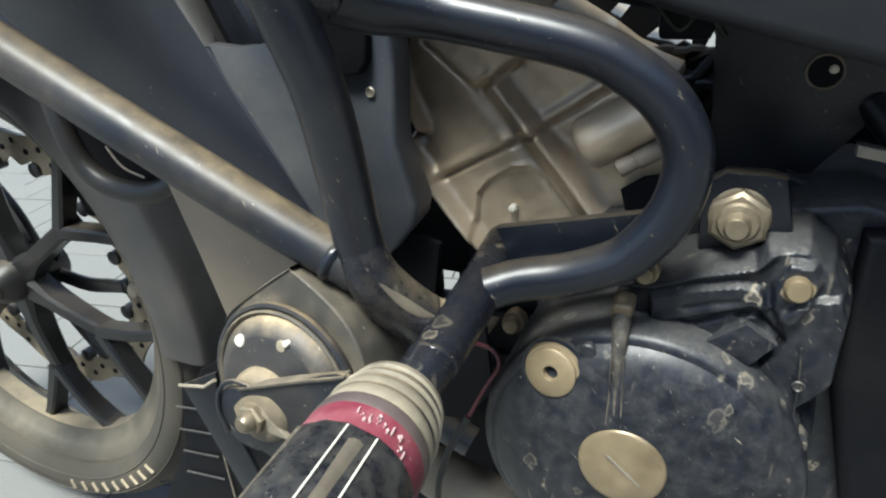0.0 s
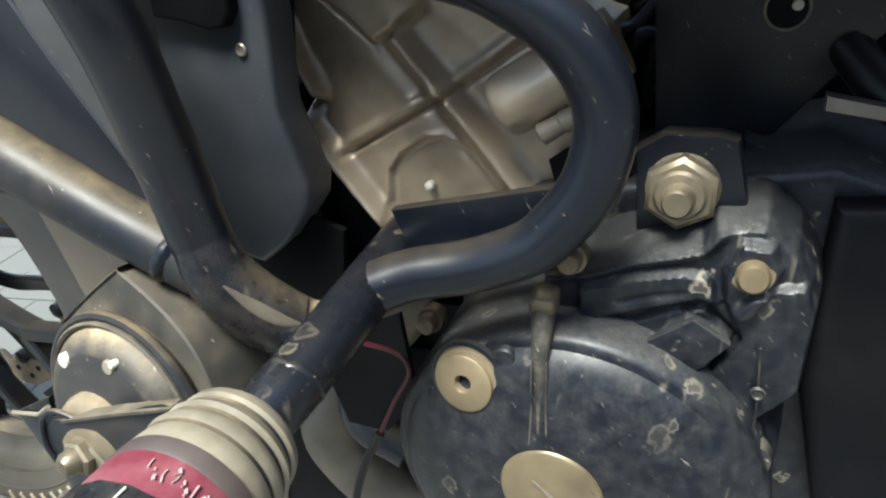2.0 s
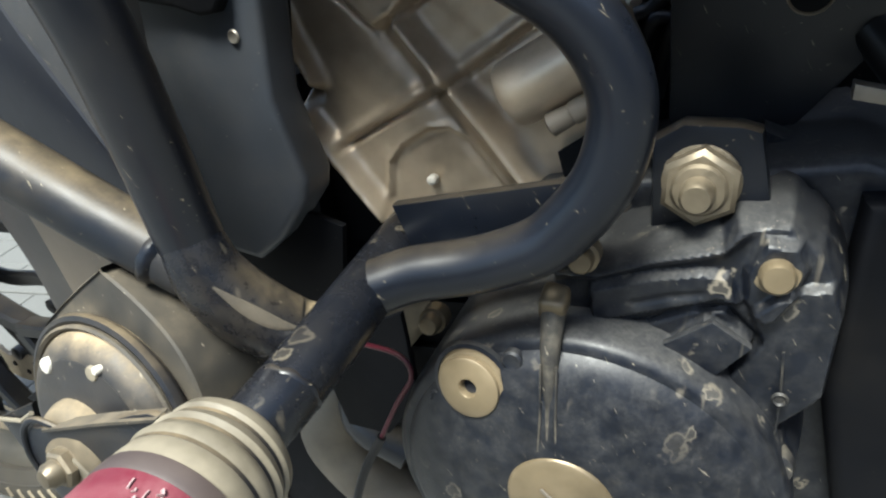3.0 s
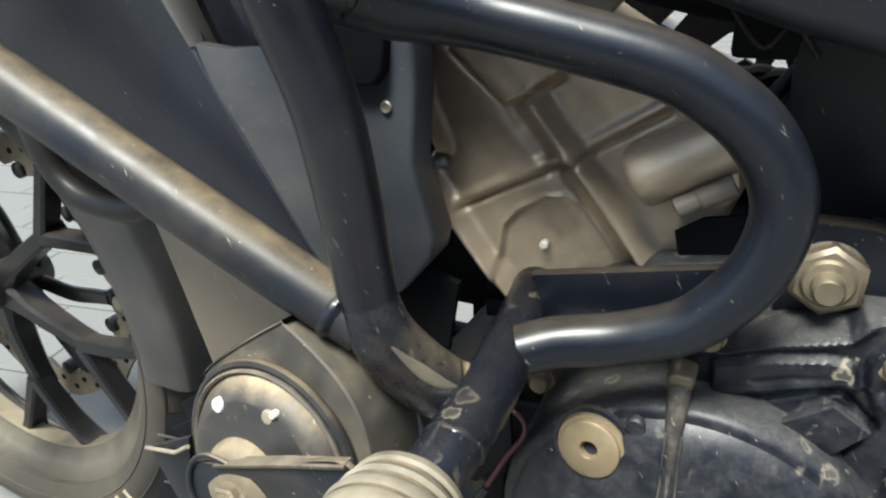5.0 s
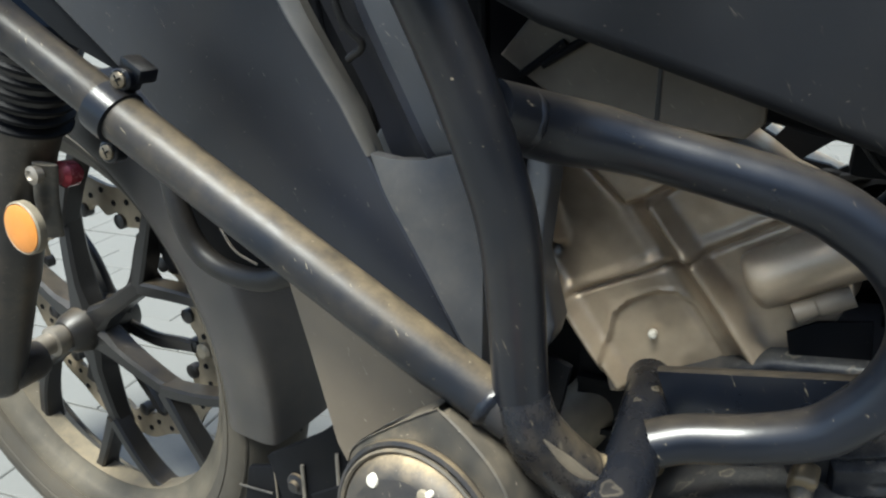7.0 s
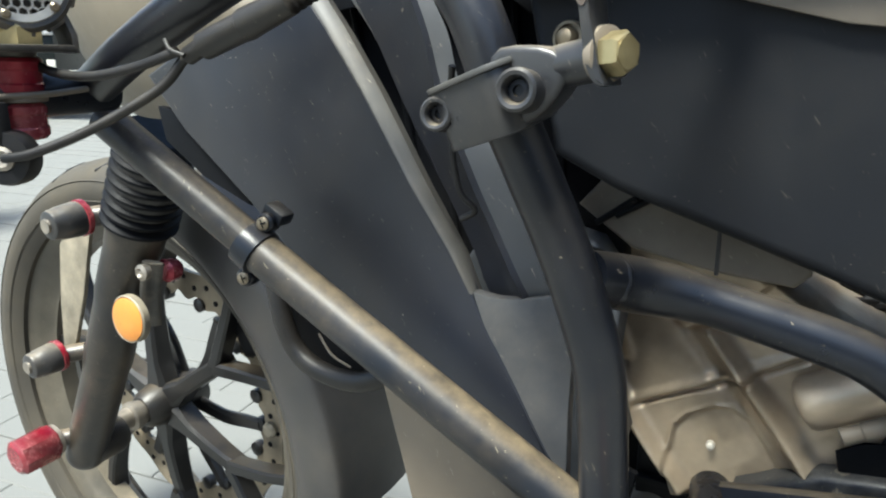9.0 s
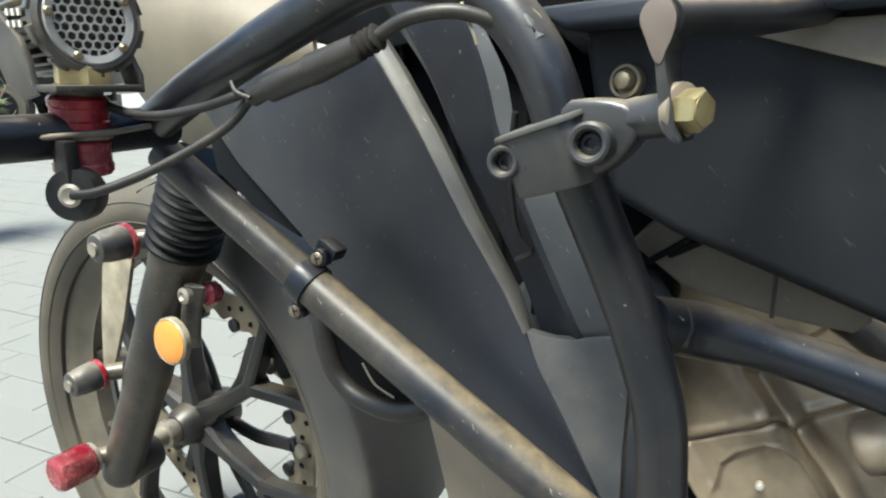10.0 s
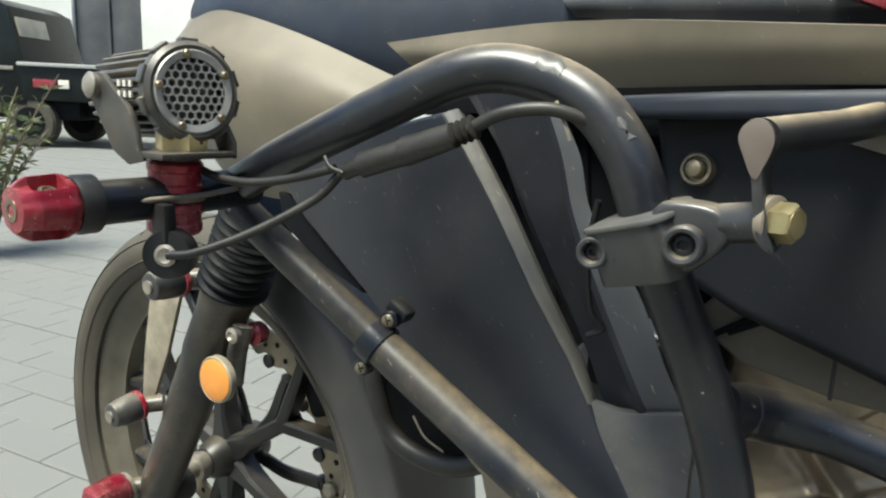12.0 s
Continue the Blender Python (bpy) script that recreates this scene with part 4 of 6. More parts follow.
part("hose_cap", plate([(-0.300, 0.640), (-0.2475, 0.6318), (-0.2329, 0.6275), (-0.2235, 0.6290), (-0.2180, 0.6360), (-0.2164, 0.650), (-0.2170, 0.672), (-0.300, 0.690)], -0.127, -0.1360, 0.0025, 3), M_DARK, rad, "black rounded hose cap over the side plate")
part("clip_ring", lathe([(0.0028, 0), (0.0035, 0.0006), (0.0028, 0.0014), (0.0018, 0.0008)], (-0.221, -0.1285, 0.617), (0, -1, 0), 18), M_STEEL, rad)

# ---- engine ----
HEAD_EDGE = [(-0.236, 0.632), (-0.226, 0.672), (-0.160, 0.674), (-0.128, 0.654), (-0.104, 0.640), (-0.084, 0.626), (-0.050, 0.612), (-0.044, 0.575), (-0.060, 0.530), (-0.110, 0.500), (-0.172, 0.474), (-0.205, 0.515), (-0.232, 0.560), (-0.222, 0.578)]


def head_height(U, Z):
    """Cast relief of the head: stepped upper boss, rounded ribs, a cross groove and a sunk arch."""
    h = terrace(U, Z, [(-0.240, 0.655), (-0.2089, 0.6425), (-0.1722, 0.6105), (-0.1425, 0.6295), (-0.112, 0.662), (-0.120, 0.72), (-0.23, 0.72)], 0.0085, 0.0055)
    h += ridge(U, Z, [(-0.2095, 0.6395), (-0.1722, 0.6075), (-0.1420, 0.6262)], 0.0022, -0.0030)
    h += ridge(U, Z, [(-0.2305, 0.6215), (-0.2240, 0.603), (-0.2150, 0.5815)], 0.0050, 0.0130)
    h += ridge(U, Z, [(-0.2225, 0.5610), (-0.2085, 0.5405), (-0.1895, 0.5160), (-0.1650, 0.4860)], 0.0054, 0.0140)
    h += ridge(U, Z, [(-0.2250, 0.5880), (-0.2180, 0.5740)], 0.0045, -0.0110)
    h += ridge(U, Z, [(-0.2330, 0.5540), (-0.2170, 0.5290), (-0.1760, 0.4800)], 0.0060, -0.0050)
    h += ridge(U, Z, [(-0.2030, 0.5420), (-0.1710, 0.5600), (-0.1345, 0.5790), (-0.1090, 0.5955), (-0.0850, 0.6110)], 0.0017, -0.0032)
    h += ridge(U, Z, [(-0.2040, 0.5480), (-0.1720, 0.5655), (-0.1350, 0.5850), (-0.1100, 0.6010), (-0.0870, 0.6165)], 0.0036, 0.0034)
    h += ridge(U, Z, [(-0.1560, 0.6130), (-0.1460, 0.6005), (-0.1305, 0.5825), (-0.1080, 0.5550), (-0.0855, 0.5250), (-0.0680, 0.5020)], 0.0058, 0.0150)
    h += ridge(U, Z, [(-0.1690, 0.6040), (-0.1480, 0.5780), (-0.1240, 0.5480), (-0.0990, 0.5150)], 0.0044, -0.0036)
    arch = [(-0.180, 0.480), (-0.1765, 0.515), (-0.1740, 0.5345), (-0.1655, 0.5455), (-0.1490, 0.5560), (-0.1376, 0.5572), (-0.1260, 0.5495), (-0.1080, 0.5260), (-0.095, 0.505), (-0.13, 0.475)]
    h += terrace(U, Z, arch, -0.0036, 0.0035) + ridge(U, Z, arch[1:9], 0.0024, 0.0016)
    return h + 0.0003 * np.sin(U * 260) * np.sin(Z * 310 + 1)


head = part("cylinder_head", plate([(u * 0.97 - 0.004, z * 0.97 + 0.017) for u, z in HEAD_EDGE], -0.060, 0.10, 0.006, 3), M_HEAD, bike, "dusty bronze-grey cast cylinder head with ribs")
part("cast_face", relief(HEAD_EDGE, lambda U, Z: -0.0725 + 0 * U, head_height), M_HEAD, head)
shield_up = part("cam_cover", plate([(-0.236, 0.700), (-0.2150, 0.7250), (-0.1500, 0.7150), (-0.1010, 0.6950), (-0.1005, 0.6740), (-0.1080, 0.6660), (-0.1500, 0.6680), (-0.2000, 0.6760)], -0.1290, -0.1150, 0.003, 3), M_CAM, bike, "dusty grey cover between the engine and the side panel")
part("cover_joint", plate([(-0.1515, 0.715), (-0.1495, 0.715), (-0.1480, 0.667), (-0.1505, 0.667)], -0.1288, -0.1296, 0.0002), M_GREY, shield_up)
for k in range(2):
    part("air_slot", sweep([(-0.222 + 0.012 * k, -0.1320, 0.690 + 0.006 * k), (-0.198 + 0.014 * k, -0.1320, 0.7080 + 0.004 * k)], 0.0022, 8), M_DARK, shield_up)
SA_, SB_ = Vector((-0.096, -0.090, 0.580)), Vector((-0.040, -0.082, 0.612))
SD_ = (SB_ - SA_).normalized()
boss = part("sensor_boss", lathe([(0.010, -0.002), (0.0150, 0.0), (0.0168, 0.003), (0.0172, 0.008), (0.0168, 0.066)], SA_, SD_, 36), M_HEAD, head)
part("boss_nozzle", lathe([(0.0040, 0.0), (0.0058, 0.001), (0.0050, 0.012), (0.0058, 0.013), (0.0058, 0.030)], (-0.073, -0.100, 0.570), SD_, 22), M_CAM, boss)
# Near-black plate painted in for the dark opening under the boss.
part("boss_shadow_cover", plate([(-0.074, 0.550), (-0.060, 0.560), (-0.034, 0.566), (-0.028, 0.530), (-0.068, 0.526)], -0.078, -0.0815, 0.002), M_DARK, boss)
part("drip_screw", lathe([(0.0030, -0.004), (0.0028, 0.002), (0.0015, 0.003)], (-0.148, -0.0745, 0.5265), (0.1, -1, 0.2), 12), M_WHITE, head)

part("crankcase", plate([(-0.130, 0.505), (-0.080, 0.535), (0.060, 0.560), (0.130, 0.535), (0.140, 0.330), (-0.040, 0.300), (-0.120, 0.360)], -0.090, 0.10, 0.008, 3), M_COVER, bike, "black crankcase")
PC = Vector((-0.045, -0.165, 0.401))
cover = part("generator_cover", lathe([(0.097, 0.085), (0.097, 0.012), (0.0960, 0.007), (0.0930, 0.004), (0.0900, 0.0035), (0.0880, 0.001), (0.082, -0.004), (0.070, -0.0085), (0.050, -0.0135), (0.030, -0.0160), (0.018, -0.0165)], PC, (0, 1, 0.04), 72), M_COVER, bike, "round black engine cover with dusty alloy plugs")
ARM_EDGE = [(-0.064, 0.486), (-0.0605, 0.5185), (-0.041, 0.5215), (-0.018, 0.531), (0.0085, 0.5385), (0.0135, 0.546), (0.032, 0.5475), (0.045, 0.536), (0.0525, 0.523), (0.0560, 0.511), (0.0550, 0.471), (0.0475, 0.455), (0.0385, 0.448), (0.0440, 0.440), (0.0505, 0.428), (0.0500, 0.400), (0.030, 0.360), (-0.03, 0.390), (-0.05, 0.45)]


def arm_height(U, Z):
    """Relief of the cover beside the round part: stepped facets round the bolts."""
    h = ridge(U, Z, [(-0.060, 0.5170), (-0.041, 0.5185), (-0.018, 0.5285), (0.0085, 0.536), (0.0150, 0.5440)], 0.0030, 0.0045)
    h += terrace(U, Z, [(-0.0437, 0.5120), (-0.018, 0.5215), (0.002, 0.5265), (0.0120, 0.5250), (0.0175, 0.5120), (0.009, 0.5140), (-0.0073, 0.5080), (-0.0300, 0.4990), (-0.0422, 0.4945)], 0.0055, 0.0028)
    h += terrace(U, Z, [(-0.0142, 0.4840), (0.0046, 0.5045), (0.0240, 0.4950), (0.0112, 0.4725)], 0.0065, 0.0018)
    h += terrace(U, Z, [(0.0140, 0.4730), (0.0275, 0.4955), (0.0215, 0.5110), (0.0300, 0.5200), (0.0500, 0.5230), (0.0560, 0.5106), (0.0550, 0.4700), (0.0360, 0.4480)], 0.0050, 0.0030)
    h += terrace(U, Z, [(0.0180, 0.5290), (0.0195, 0.5140), (0.0260, 0.5070), (0.0310, 0.5090), (0.0370, 0.5200), (0.0400, 0.5300), (0.0360, 0.5410), (0.0240, 0.5420)], 0.0062, 0.0040)
    h += ridge(U, Z, [(-0.0457, 0.4940), (-0.0239, 0.4935), (-0.0015, 0.5060), (0.0129, 0.5075), (0.0262, 0.4945), (0.0125, 0.4700)], 0.0014, -0.0030)
    h += ridge(U, Z, [(0.0115, 0.4700), (0.0240, 0.4560), (0.0360, 0.4440)], 0.0030, 0.0040)
    h += ridge(U, Z, [(-0.0240, 0.5080), (-0.0090, 0.5140), (0.0020, 0.5165)], 0.0018, -0.0012)
    return h


arm = part("cover_arm", relief(ARM_EDGE, lambda U, Z: -0.1400 + 0.1 * np.maximum(0, U), arm_height, 0.0010, 0.026, 0.0055), M_COVER, cover)
part("cover_seam", sweep([(0.036, -0.1452, 0.495), (0.038, -0.1450, 0.471), (0.0385, -0.1448, 0.449)], 0.0006, 8, True, 0.6), M_COVER_DUSTY, arm)
part("seam_ring", lathe([(0.0028, -0.001), (0.0036, 0.0004), (0.0028, 0.0012), (0.0020, 0.0004)], (0.0378, -0.1452, 0.471), (0, -1, 0), 16), M_COVER_DUSTY, arm)
part("cover_pad", plate([(-0.015, 0.489), (0.008, 0.507), (0.024, 0.497), (0.012, 0.481)], -0.145, -0.1500, 0.0010), M_COVER, arm)
part("cover_border", sweep(glide([(-0.052, -0.159, 0.4955), (-0.033, -0.160, 0.4945), (-0.013, -0.160, 0.4890), (0.012, -0.160, 0.4755), (0.032, -0.159, 0.4550), (0.042, -0.157, 0.4400)], 6), 0.0018, 12, True, 0.8), M_COVER_DUSTY, cover)
part("cover_lug", lathe([(0.009, -0.02), (0.0095, -0.002), (0.0070, 0.004), (0.003, 0.005)], (0.040, -0.148, 0.436), (0.2, -1, 0.3), 20), M_COVER_DUSTY, cover)
part("low_ridge", sweep(glide([(-0.0330, -0.1775, 0.4200), (-0.0100, -0.1750, 0.4230), (0.0040, -0.1720, 0.4300), (0.0160, -0.1680, 0.4420), (0.0210, -0.1640, 0.4510)], 6), 0.0016, 10, True, 0.7), M_COVER_DUSTY, cover)
part("cover_rib", sweep([(-0.0555, -0.158, 0.512), (-0.0550, -0.168, 0.492), (-0.0540, -0.1735, 0.470), (-0.0535, -0.1785, 0.452)], [0.0060, 0.0044, 0.0030, 0.0015], 14), M_COVER_DUSTY, cover)
part("rib_boss", block((-0.0555, -0.158, 0.5110), (0.0120, 0.013, 0.0150), 0.0035, Matrix.Rotation(radians(8), 3, "Y") @ Matrix.Rotation(radians(25), 3, "X"), 3), M_PLUG, cover)
for du in (-0.0035, 0.0035):
    part("rib_edge", sweep([(-0.0545 + du, -0.1725, 0.488), (-0.0535 + du, -0.1785, 0.462), (-0.0535 + du * 1.2, -0.1805, 0.445)], 0.0005, 8), M_COVER_DUSTY, cover)
for c, r in (((-0.112, -0.166, 0.452), 0.004), ((-0.028, -0.1705, 0.470), 0.0045), ((-0.018, -0.172, 0.456), 0.0035), ((0.004, -0.168, 0.462), 0.004), ((-0.072, -0.168, 0.484), 0.005)):
    part("cover_stud", lathe([(r, -0.004), (r, 0.0014), (r * 0.8, 0.0022), (r * 0.5, 0.0016)], c, (0, -1, 0.1), 18), M_COVER, cover)
for k, (c, r) in enumerate((((0.029, -0.146, 0.530), 0.0068), ((-0.046, -0.150, 0.529), 0.0055), ((-0.131, -0.129, 0.467), 0.0058), ((-0.090, -0.165, 0.440), 0.002))):
    part("cover_bolt", lathe([(r * 1.35, -0.012), (r * 1.3, -0.003), (r, -0.0025), (r, 0.003), (r * 0.8, 0.0048), (r * 0.3, 0.0052)], c, (0.05, -1, 0.15), 24), M_PLUG if k < 3 else M_WHITE, cover)
TN = Vector((-0.02, -1, 0.06)).normalized()
part("timing_plug", lathe([(0.0172, -0.012), (0.0178, -0.001), (0.0168, 0.0015), (0.0152, 0.0018), (0.0150, 0.0036), (0.0138, 0.0044), (0.0048, 0.0044), (0.0042, 0.0036), (0.0038, -0.001)], (-0.0915, -0.1712, 0.4680), Vector((-0.10, -1, 0.17)), 40), M_PLUG, cover, "dusty alloy timing plug with a hexagon socket")
big = part("crank_plug", lathe([(0.0252, -0.008), (0.0255, 0.0005), (0.0246, 0.0020), (0.0236, 0.0024), (0.0215, 0.0032), (0.010, 0.0036)], (-0.0470, -0.1815, 0.4185), TN, 48), M_PLUG, cover, "large dusty alloy plug with a coin slot")
part("coin_slot", block((-0.0455, -0.1854, 0.4185), (0.026, 0.0010, 0.0015), 0.0004, Matrix.Rotation(radians(42), 3, "Y")), M_STEEL, big)

part("plug_seat", lathe([(0.0256, -0.004), (0.0284, -0.002), (0.0280, 0.0004), (0.0256, 0.0008)], (-0.0470, -0.1805, 0.4185), TN, 44, 0, True), M_COVER, cover)
part("plug_seat", lathe([(0.0180, -0.006), (0.0204, -0.003), (0.0200, 0.0), (0.0180, 0.0004)], (-0.0915, -0.1705, 0.4680), Vector((-0.10, -1, 0.17)), 40, 0, True), M_COVER, cover)

# engine mount: plate, nut and bolt
mount = part("engine_mount", plate([(-0.024, 0.572), (-0.012, 0.580), (0.010, 0.580), (0.018, 0.578), (0.026, 0.542), (0.010, 0.526), (-0.022, 0.524)], -0.105, -0.119, 0.003), M_TUBE, bike, "black engine mount plate with a large nut")
MB, MA = Vector((-0.003, -0.119, 0.556)), Vector((-0.02, -1, 0.05)).normalized()
part("mount_washer", lathe([(0.0160, 0), (0.0160, 0.002), (0.015, 0.0025)], MB, MA, 32), M_BOLT, mount)
part("mount_nut", hexhead(MB + MA * 0.002, MA, 0.0290, 0.0090, 0, 0.5), M_BOLT, mount, "dusty hexagon nut")
part("mount_bolt", lathe([(0.0108, 0.010), (0.0112, 0.012), (0.0100, 0.0135), (0.0068, 0.014), (0.0066, 0.022), (0.0054, 0.0235)], MB, MA, 28), M_BOLT, mount)
frameplate = part("frame_plate", plate([(-0.034, 0.700), (0.120, 0.700), (0.110, 0.640), (0.067, 0.598), (0.025, 0.543), (-0.024, 0.530)], -0.036, -0.030, 0.0015), M_FRAME, bike, "black pressed steel frame plate with a hole")
# White disc paints the daylight in the hole; a dark disc paints the hole.
part("hole_glint", lathe([(0.0027, -0.001), (0.0024, 0.0006), (0.001, 0.001)], (0.0365, -0.0375, 0.6195), (0.2, -1, 0), 14), M_WHITE, frameplate)
part("plate_hole_rim", lathe([(0.0095, -0.003), (0.0106, -0.0025), (0.0106, 0.0008), (0.0100, 0.0012), (0.0092, 0.0005)], (0.032, -0.037, 0.618), (0, -1, 0), 28, 0, True), M_STRAP, frameplate)
part("plate_hole", lathe([(0.0093, 0.0), (0.0093, 0.0005)], (0.032, -0.0365, 0.618), (0, -1, 0), 28), M_DARK, frameplate)
part("lower_bolt", add(hexhead((0.044, -0.046, 0.537), (0, -1, 0.1), 0.012, 0.006, 0.009), lathe([(0.012, -0.03), (0.012, -0.001)], (0.044, -0.046, 0.537), (0, -1, 0.1), 24)), M_TUBE, frameplate)
part("lower_lug", plate([(0.020, 0.560), (0.060, 0.545), (0.075, 0.500), (0.030, 0.500)], -0.040, -0.06, 0.004), M_COVER, frameplate)
airbox = part("airbox", plate([(0.060, 0.545), (0.200, 0.560), (0.220, 0.330), (0.085, 0.330), (0.058, 0.450)], -0.105, 0.05, 0.008, 3), M_DARK, bike, "dark plastic cover behind the engine")
part("hose", sweep(glide([(0.060, -0.03, 0.600), (0.085, -0.05, 0.575), (0.120, -0.05, 0.560), (0.180, -0.03, 0.555)], 6), 0.010, 14), M_CABLE, airbox)
part("steel_clip", plate([(0.052, 0.585), (0.090, 0.578), (0.090, 0.572), (0.052, 0.578)], -0.06, -0.07, 0.001), M_STEEL, airbox)

# wiring by the generator cover
wire = part("wiring", sweep(glide([(-0.165, -0.150, 0.462), (-0.137, -0.158, 0.466), (-0.129, -0.160, 0.456), (-0.139, -0.162, 0.436), (-0.152, -0.164, 0.408)], 8), 0.0014, 10), M_WIRE, bike, "red and black wire below the crash guard")
part("black_sheath", sweep(glide([(-0.150, -0.164, 0.412), (-0.165, -0.166, 0.381), (-0.176, -0.166, 0.343), (-0.180, -0.16, 0.300)], 6), 0.0026, 10), M_CABLE, wire)
exhaust = part("exhaust_pipe", sweep(glide([(-0.190, 0.03, 0.42), (-0.262, -0.045, 0.322), (-0.255, -0.055, 0.262), (-0.170, -0.045, 0.205), (0.05, -0.03, 0.180)], 8), 0.026, 28), M_EXHAUST, bike, "dusty steel exhaust pipe under the engine")
part("heat_shield", sweep(glide([(-0.245, -0.040, 0.345), (-0.230, -0.068, 0.320), (-0.190, -0.070, 0.300)], 6), 0.014, 16), M_GREY, exhaust)
part("frame_tube", sweep(glide([(-0.200, 0.06, 0.62), (-0.190, 0.06, 0.50), (-0.150, 0.06, 0.36), (-0.080, 0.06, 0.29)], 6), 0.020, 18), M_TUBE, bike, "black frame down tube on the far side")

# dark fillers added to close the view through the engine bay, and a cable bundle
block_ = part("cylinder_filler", plate([(-0.217, 0.560), (-0.190, 0.600), (-0.060, 0.560), (-0.050, 0.290), (-0.216, 0.270)], 0.0, 0.10, 0.006), M_DARK, bike, "dark filler block added below the head")
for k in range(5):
    part("filler_rib", plate([(-0.214, 0.300 + 0.045 * k), (-0.070, 0.310 + 0.045 * k), (-0.070, 0.316 + 0.045 * k), (-0.214, 0.306 + 0.045 * k)], 0.002, -0.008, 0.001), M_DARK, block_)
core = part("core_filler", plate([(-0.400, 0.560), (-0.296, 0.560), (-0.296, 0.240), (-0.380, 0.260)], 0.02, 0.08, 0.004), M_DARK, bike, "dark filler block added behind the lower panel")
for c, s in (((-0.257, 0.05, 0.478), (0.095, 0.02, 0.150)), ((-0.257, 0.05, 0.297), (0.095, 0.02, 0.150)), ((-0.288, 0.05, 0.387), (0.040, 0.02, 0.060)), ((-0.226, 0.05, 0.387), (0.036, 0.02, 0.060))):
    part("filler_bar", block(c, s, 0.003), M_DARK, core)
rear = part("rear_filler", plate([(0.010, 0.700), (0.320, 0.720), (0.320, 0.250), (0.050, 0.250), (-0.010, 0.540)], 0.02, 0.06, 0.004), M_DARK, bike, "dark filler plate added behind the frame plate")
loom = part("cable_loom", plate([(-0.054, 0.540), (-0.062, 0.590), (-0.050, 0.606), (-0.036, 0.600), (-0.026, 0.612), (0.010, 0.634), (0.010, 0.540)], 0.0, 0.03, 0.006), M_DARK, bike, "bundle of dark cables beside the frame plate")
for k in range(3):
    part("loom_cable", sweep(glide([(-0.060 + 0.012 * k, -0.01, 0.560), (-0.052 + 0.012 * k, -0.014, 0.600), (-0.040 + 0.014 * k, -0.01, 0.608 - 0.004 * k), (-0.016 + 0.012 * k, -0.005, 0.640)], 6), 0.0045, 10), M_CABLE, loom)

# dark plate added between the head and the tank, with gaps through which daylight shows
def holed(poly, holes, w0, w1):
    """A flat plate in (u, z) from w0 to w1 with holes right through it."""
    bm = bmesh.new()
    edges = []
    for loop in [poly] + holes:
        vs = [bm.verts.new((u, w0, z)) for u, z in loop]
        edges += [bm.edges.new((a, b)) for a, b in zip(vs, vs[1:] + vs[:1])]
    bmesh.ops.triangle_fill(bm, use_beauty=True, edges=edges)
    faces = list(bm.faces)
    out = bmesh.ops.extrude_face_region(bm, geom=faces)
    bmesh.ops.translate(bm, vec=(0, w1 - w0, 0), verts=[g for g in out["geom"] if isinstance(g, bmesh.types.BMVert)])
    return bm


tray = part("gap_plate", holed([(-0.150, 0.720), (-0.150, 0.590), (0.020, 0.590), (0.020, 0.720)], [[(-0.110, 0.6420), (-0.100, 0.6530), (-0.093, 0.6500), (-0.102, 0.6380)], [(-0.083, 0.6245), (-0.068, 0.6375), (-0.057, 0.6420), (-0.049, 0.6360), (-0.050, 0.6190), (-0.056, 0.6225), (-0.061, 0.6190), (-0.066, 0.6215)], [(-0.043, 0.6140), (-0.036, 0.6290), (-0.030, 0.6170)]], 0.040, 0.046), M_DARK, bike, "dark filler plate with gaps that show daylight")
for k in range(5):
    part("gap_cable", sweep(glide([(-0.088 + 0.009 * k, 0.034, 0.606), (-0.078 + 0.010 * k, 0.030, 0.6160 + 0.002 * (k % 2)), (-0.062 + 0.010 * k, 0.034, 0.6120), (-0.055 + 0.012 * k, 0.036, 0.600)], 5), 0.0040, 8), M_CABLE, tray)

# Dark filler, added to keep bright ground from showing under the engine.
belly = part("belly_filler", plate([(-0.255, 0.395), (0.020, 0.395), (0.040, 0.100), (-0.200, 0.030), (-0.330, 0.060), (-0.340, 0.300), (-0.300, 0.320), (-0.255, 0.325)], 0.115, 0.125, 0.002), M_DARK, bike, "dark filler plate added under the engine")
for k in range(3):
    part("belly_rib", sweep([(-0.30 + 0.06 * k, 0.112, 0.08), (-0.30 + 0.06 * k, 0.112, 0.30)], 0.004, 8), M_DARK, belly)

# Two dark plates, added to blacken the spaces beside the slider stub.
part("inner_gap_fill", plate([(-0.280, 0.500), (-0.215, 0.518), (-0.188, 0.510), (-0.196, 0.460), (-0.250, 0.440), (-0.285, 0.468)], -0.112, -0.106, 0.003), M_DARK, bike, "dark filler plate added beside the cylinder")
part("lower_gap_fill", plate([(-0.222, 0.425), (-0.155, 0.462), (-0.150, 0.400), (-0.175, 0.365), (-0.205, 0.365)], -0.118, -0.112, 0.003), M_DARK, bike, "dark filler plate added in front of the engine cover")

# Dark plate added to fill the gap between the tube and the shroud.
part("shroud_gap_fill", plate([(-0.556, 0.752), (-0.520, 0.748), (-0.470, 0.712), (-0.462, 0.684), (-0.510, 0.701), (-0.550, 0.726)], -0.194, -0.186, 0.002), M_DARK, shroud)

# ---- tank and side panel ----
side = part("side_panel", plate([(-0.262, 0.830), (-0.240, 0.735), (-0.201, 0.717), (-0.151, 0.702), (-0.099, 0.686), (-0.040, 0.666), (0.060, 0.640), (0.180, 0.640), (0.200, 0.850), (-0.100, 0.850)], -0.166, -0.05, 0.008, 3), M_PANEL, bike, "dark scuffed side panel below the fuel tank")
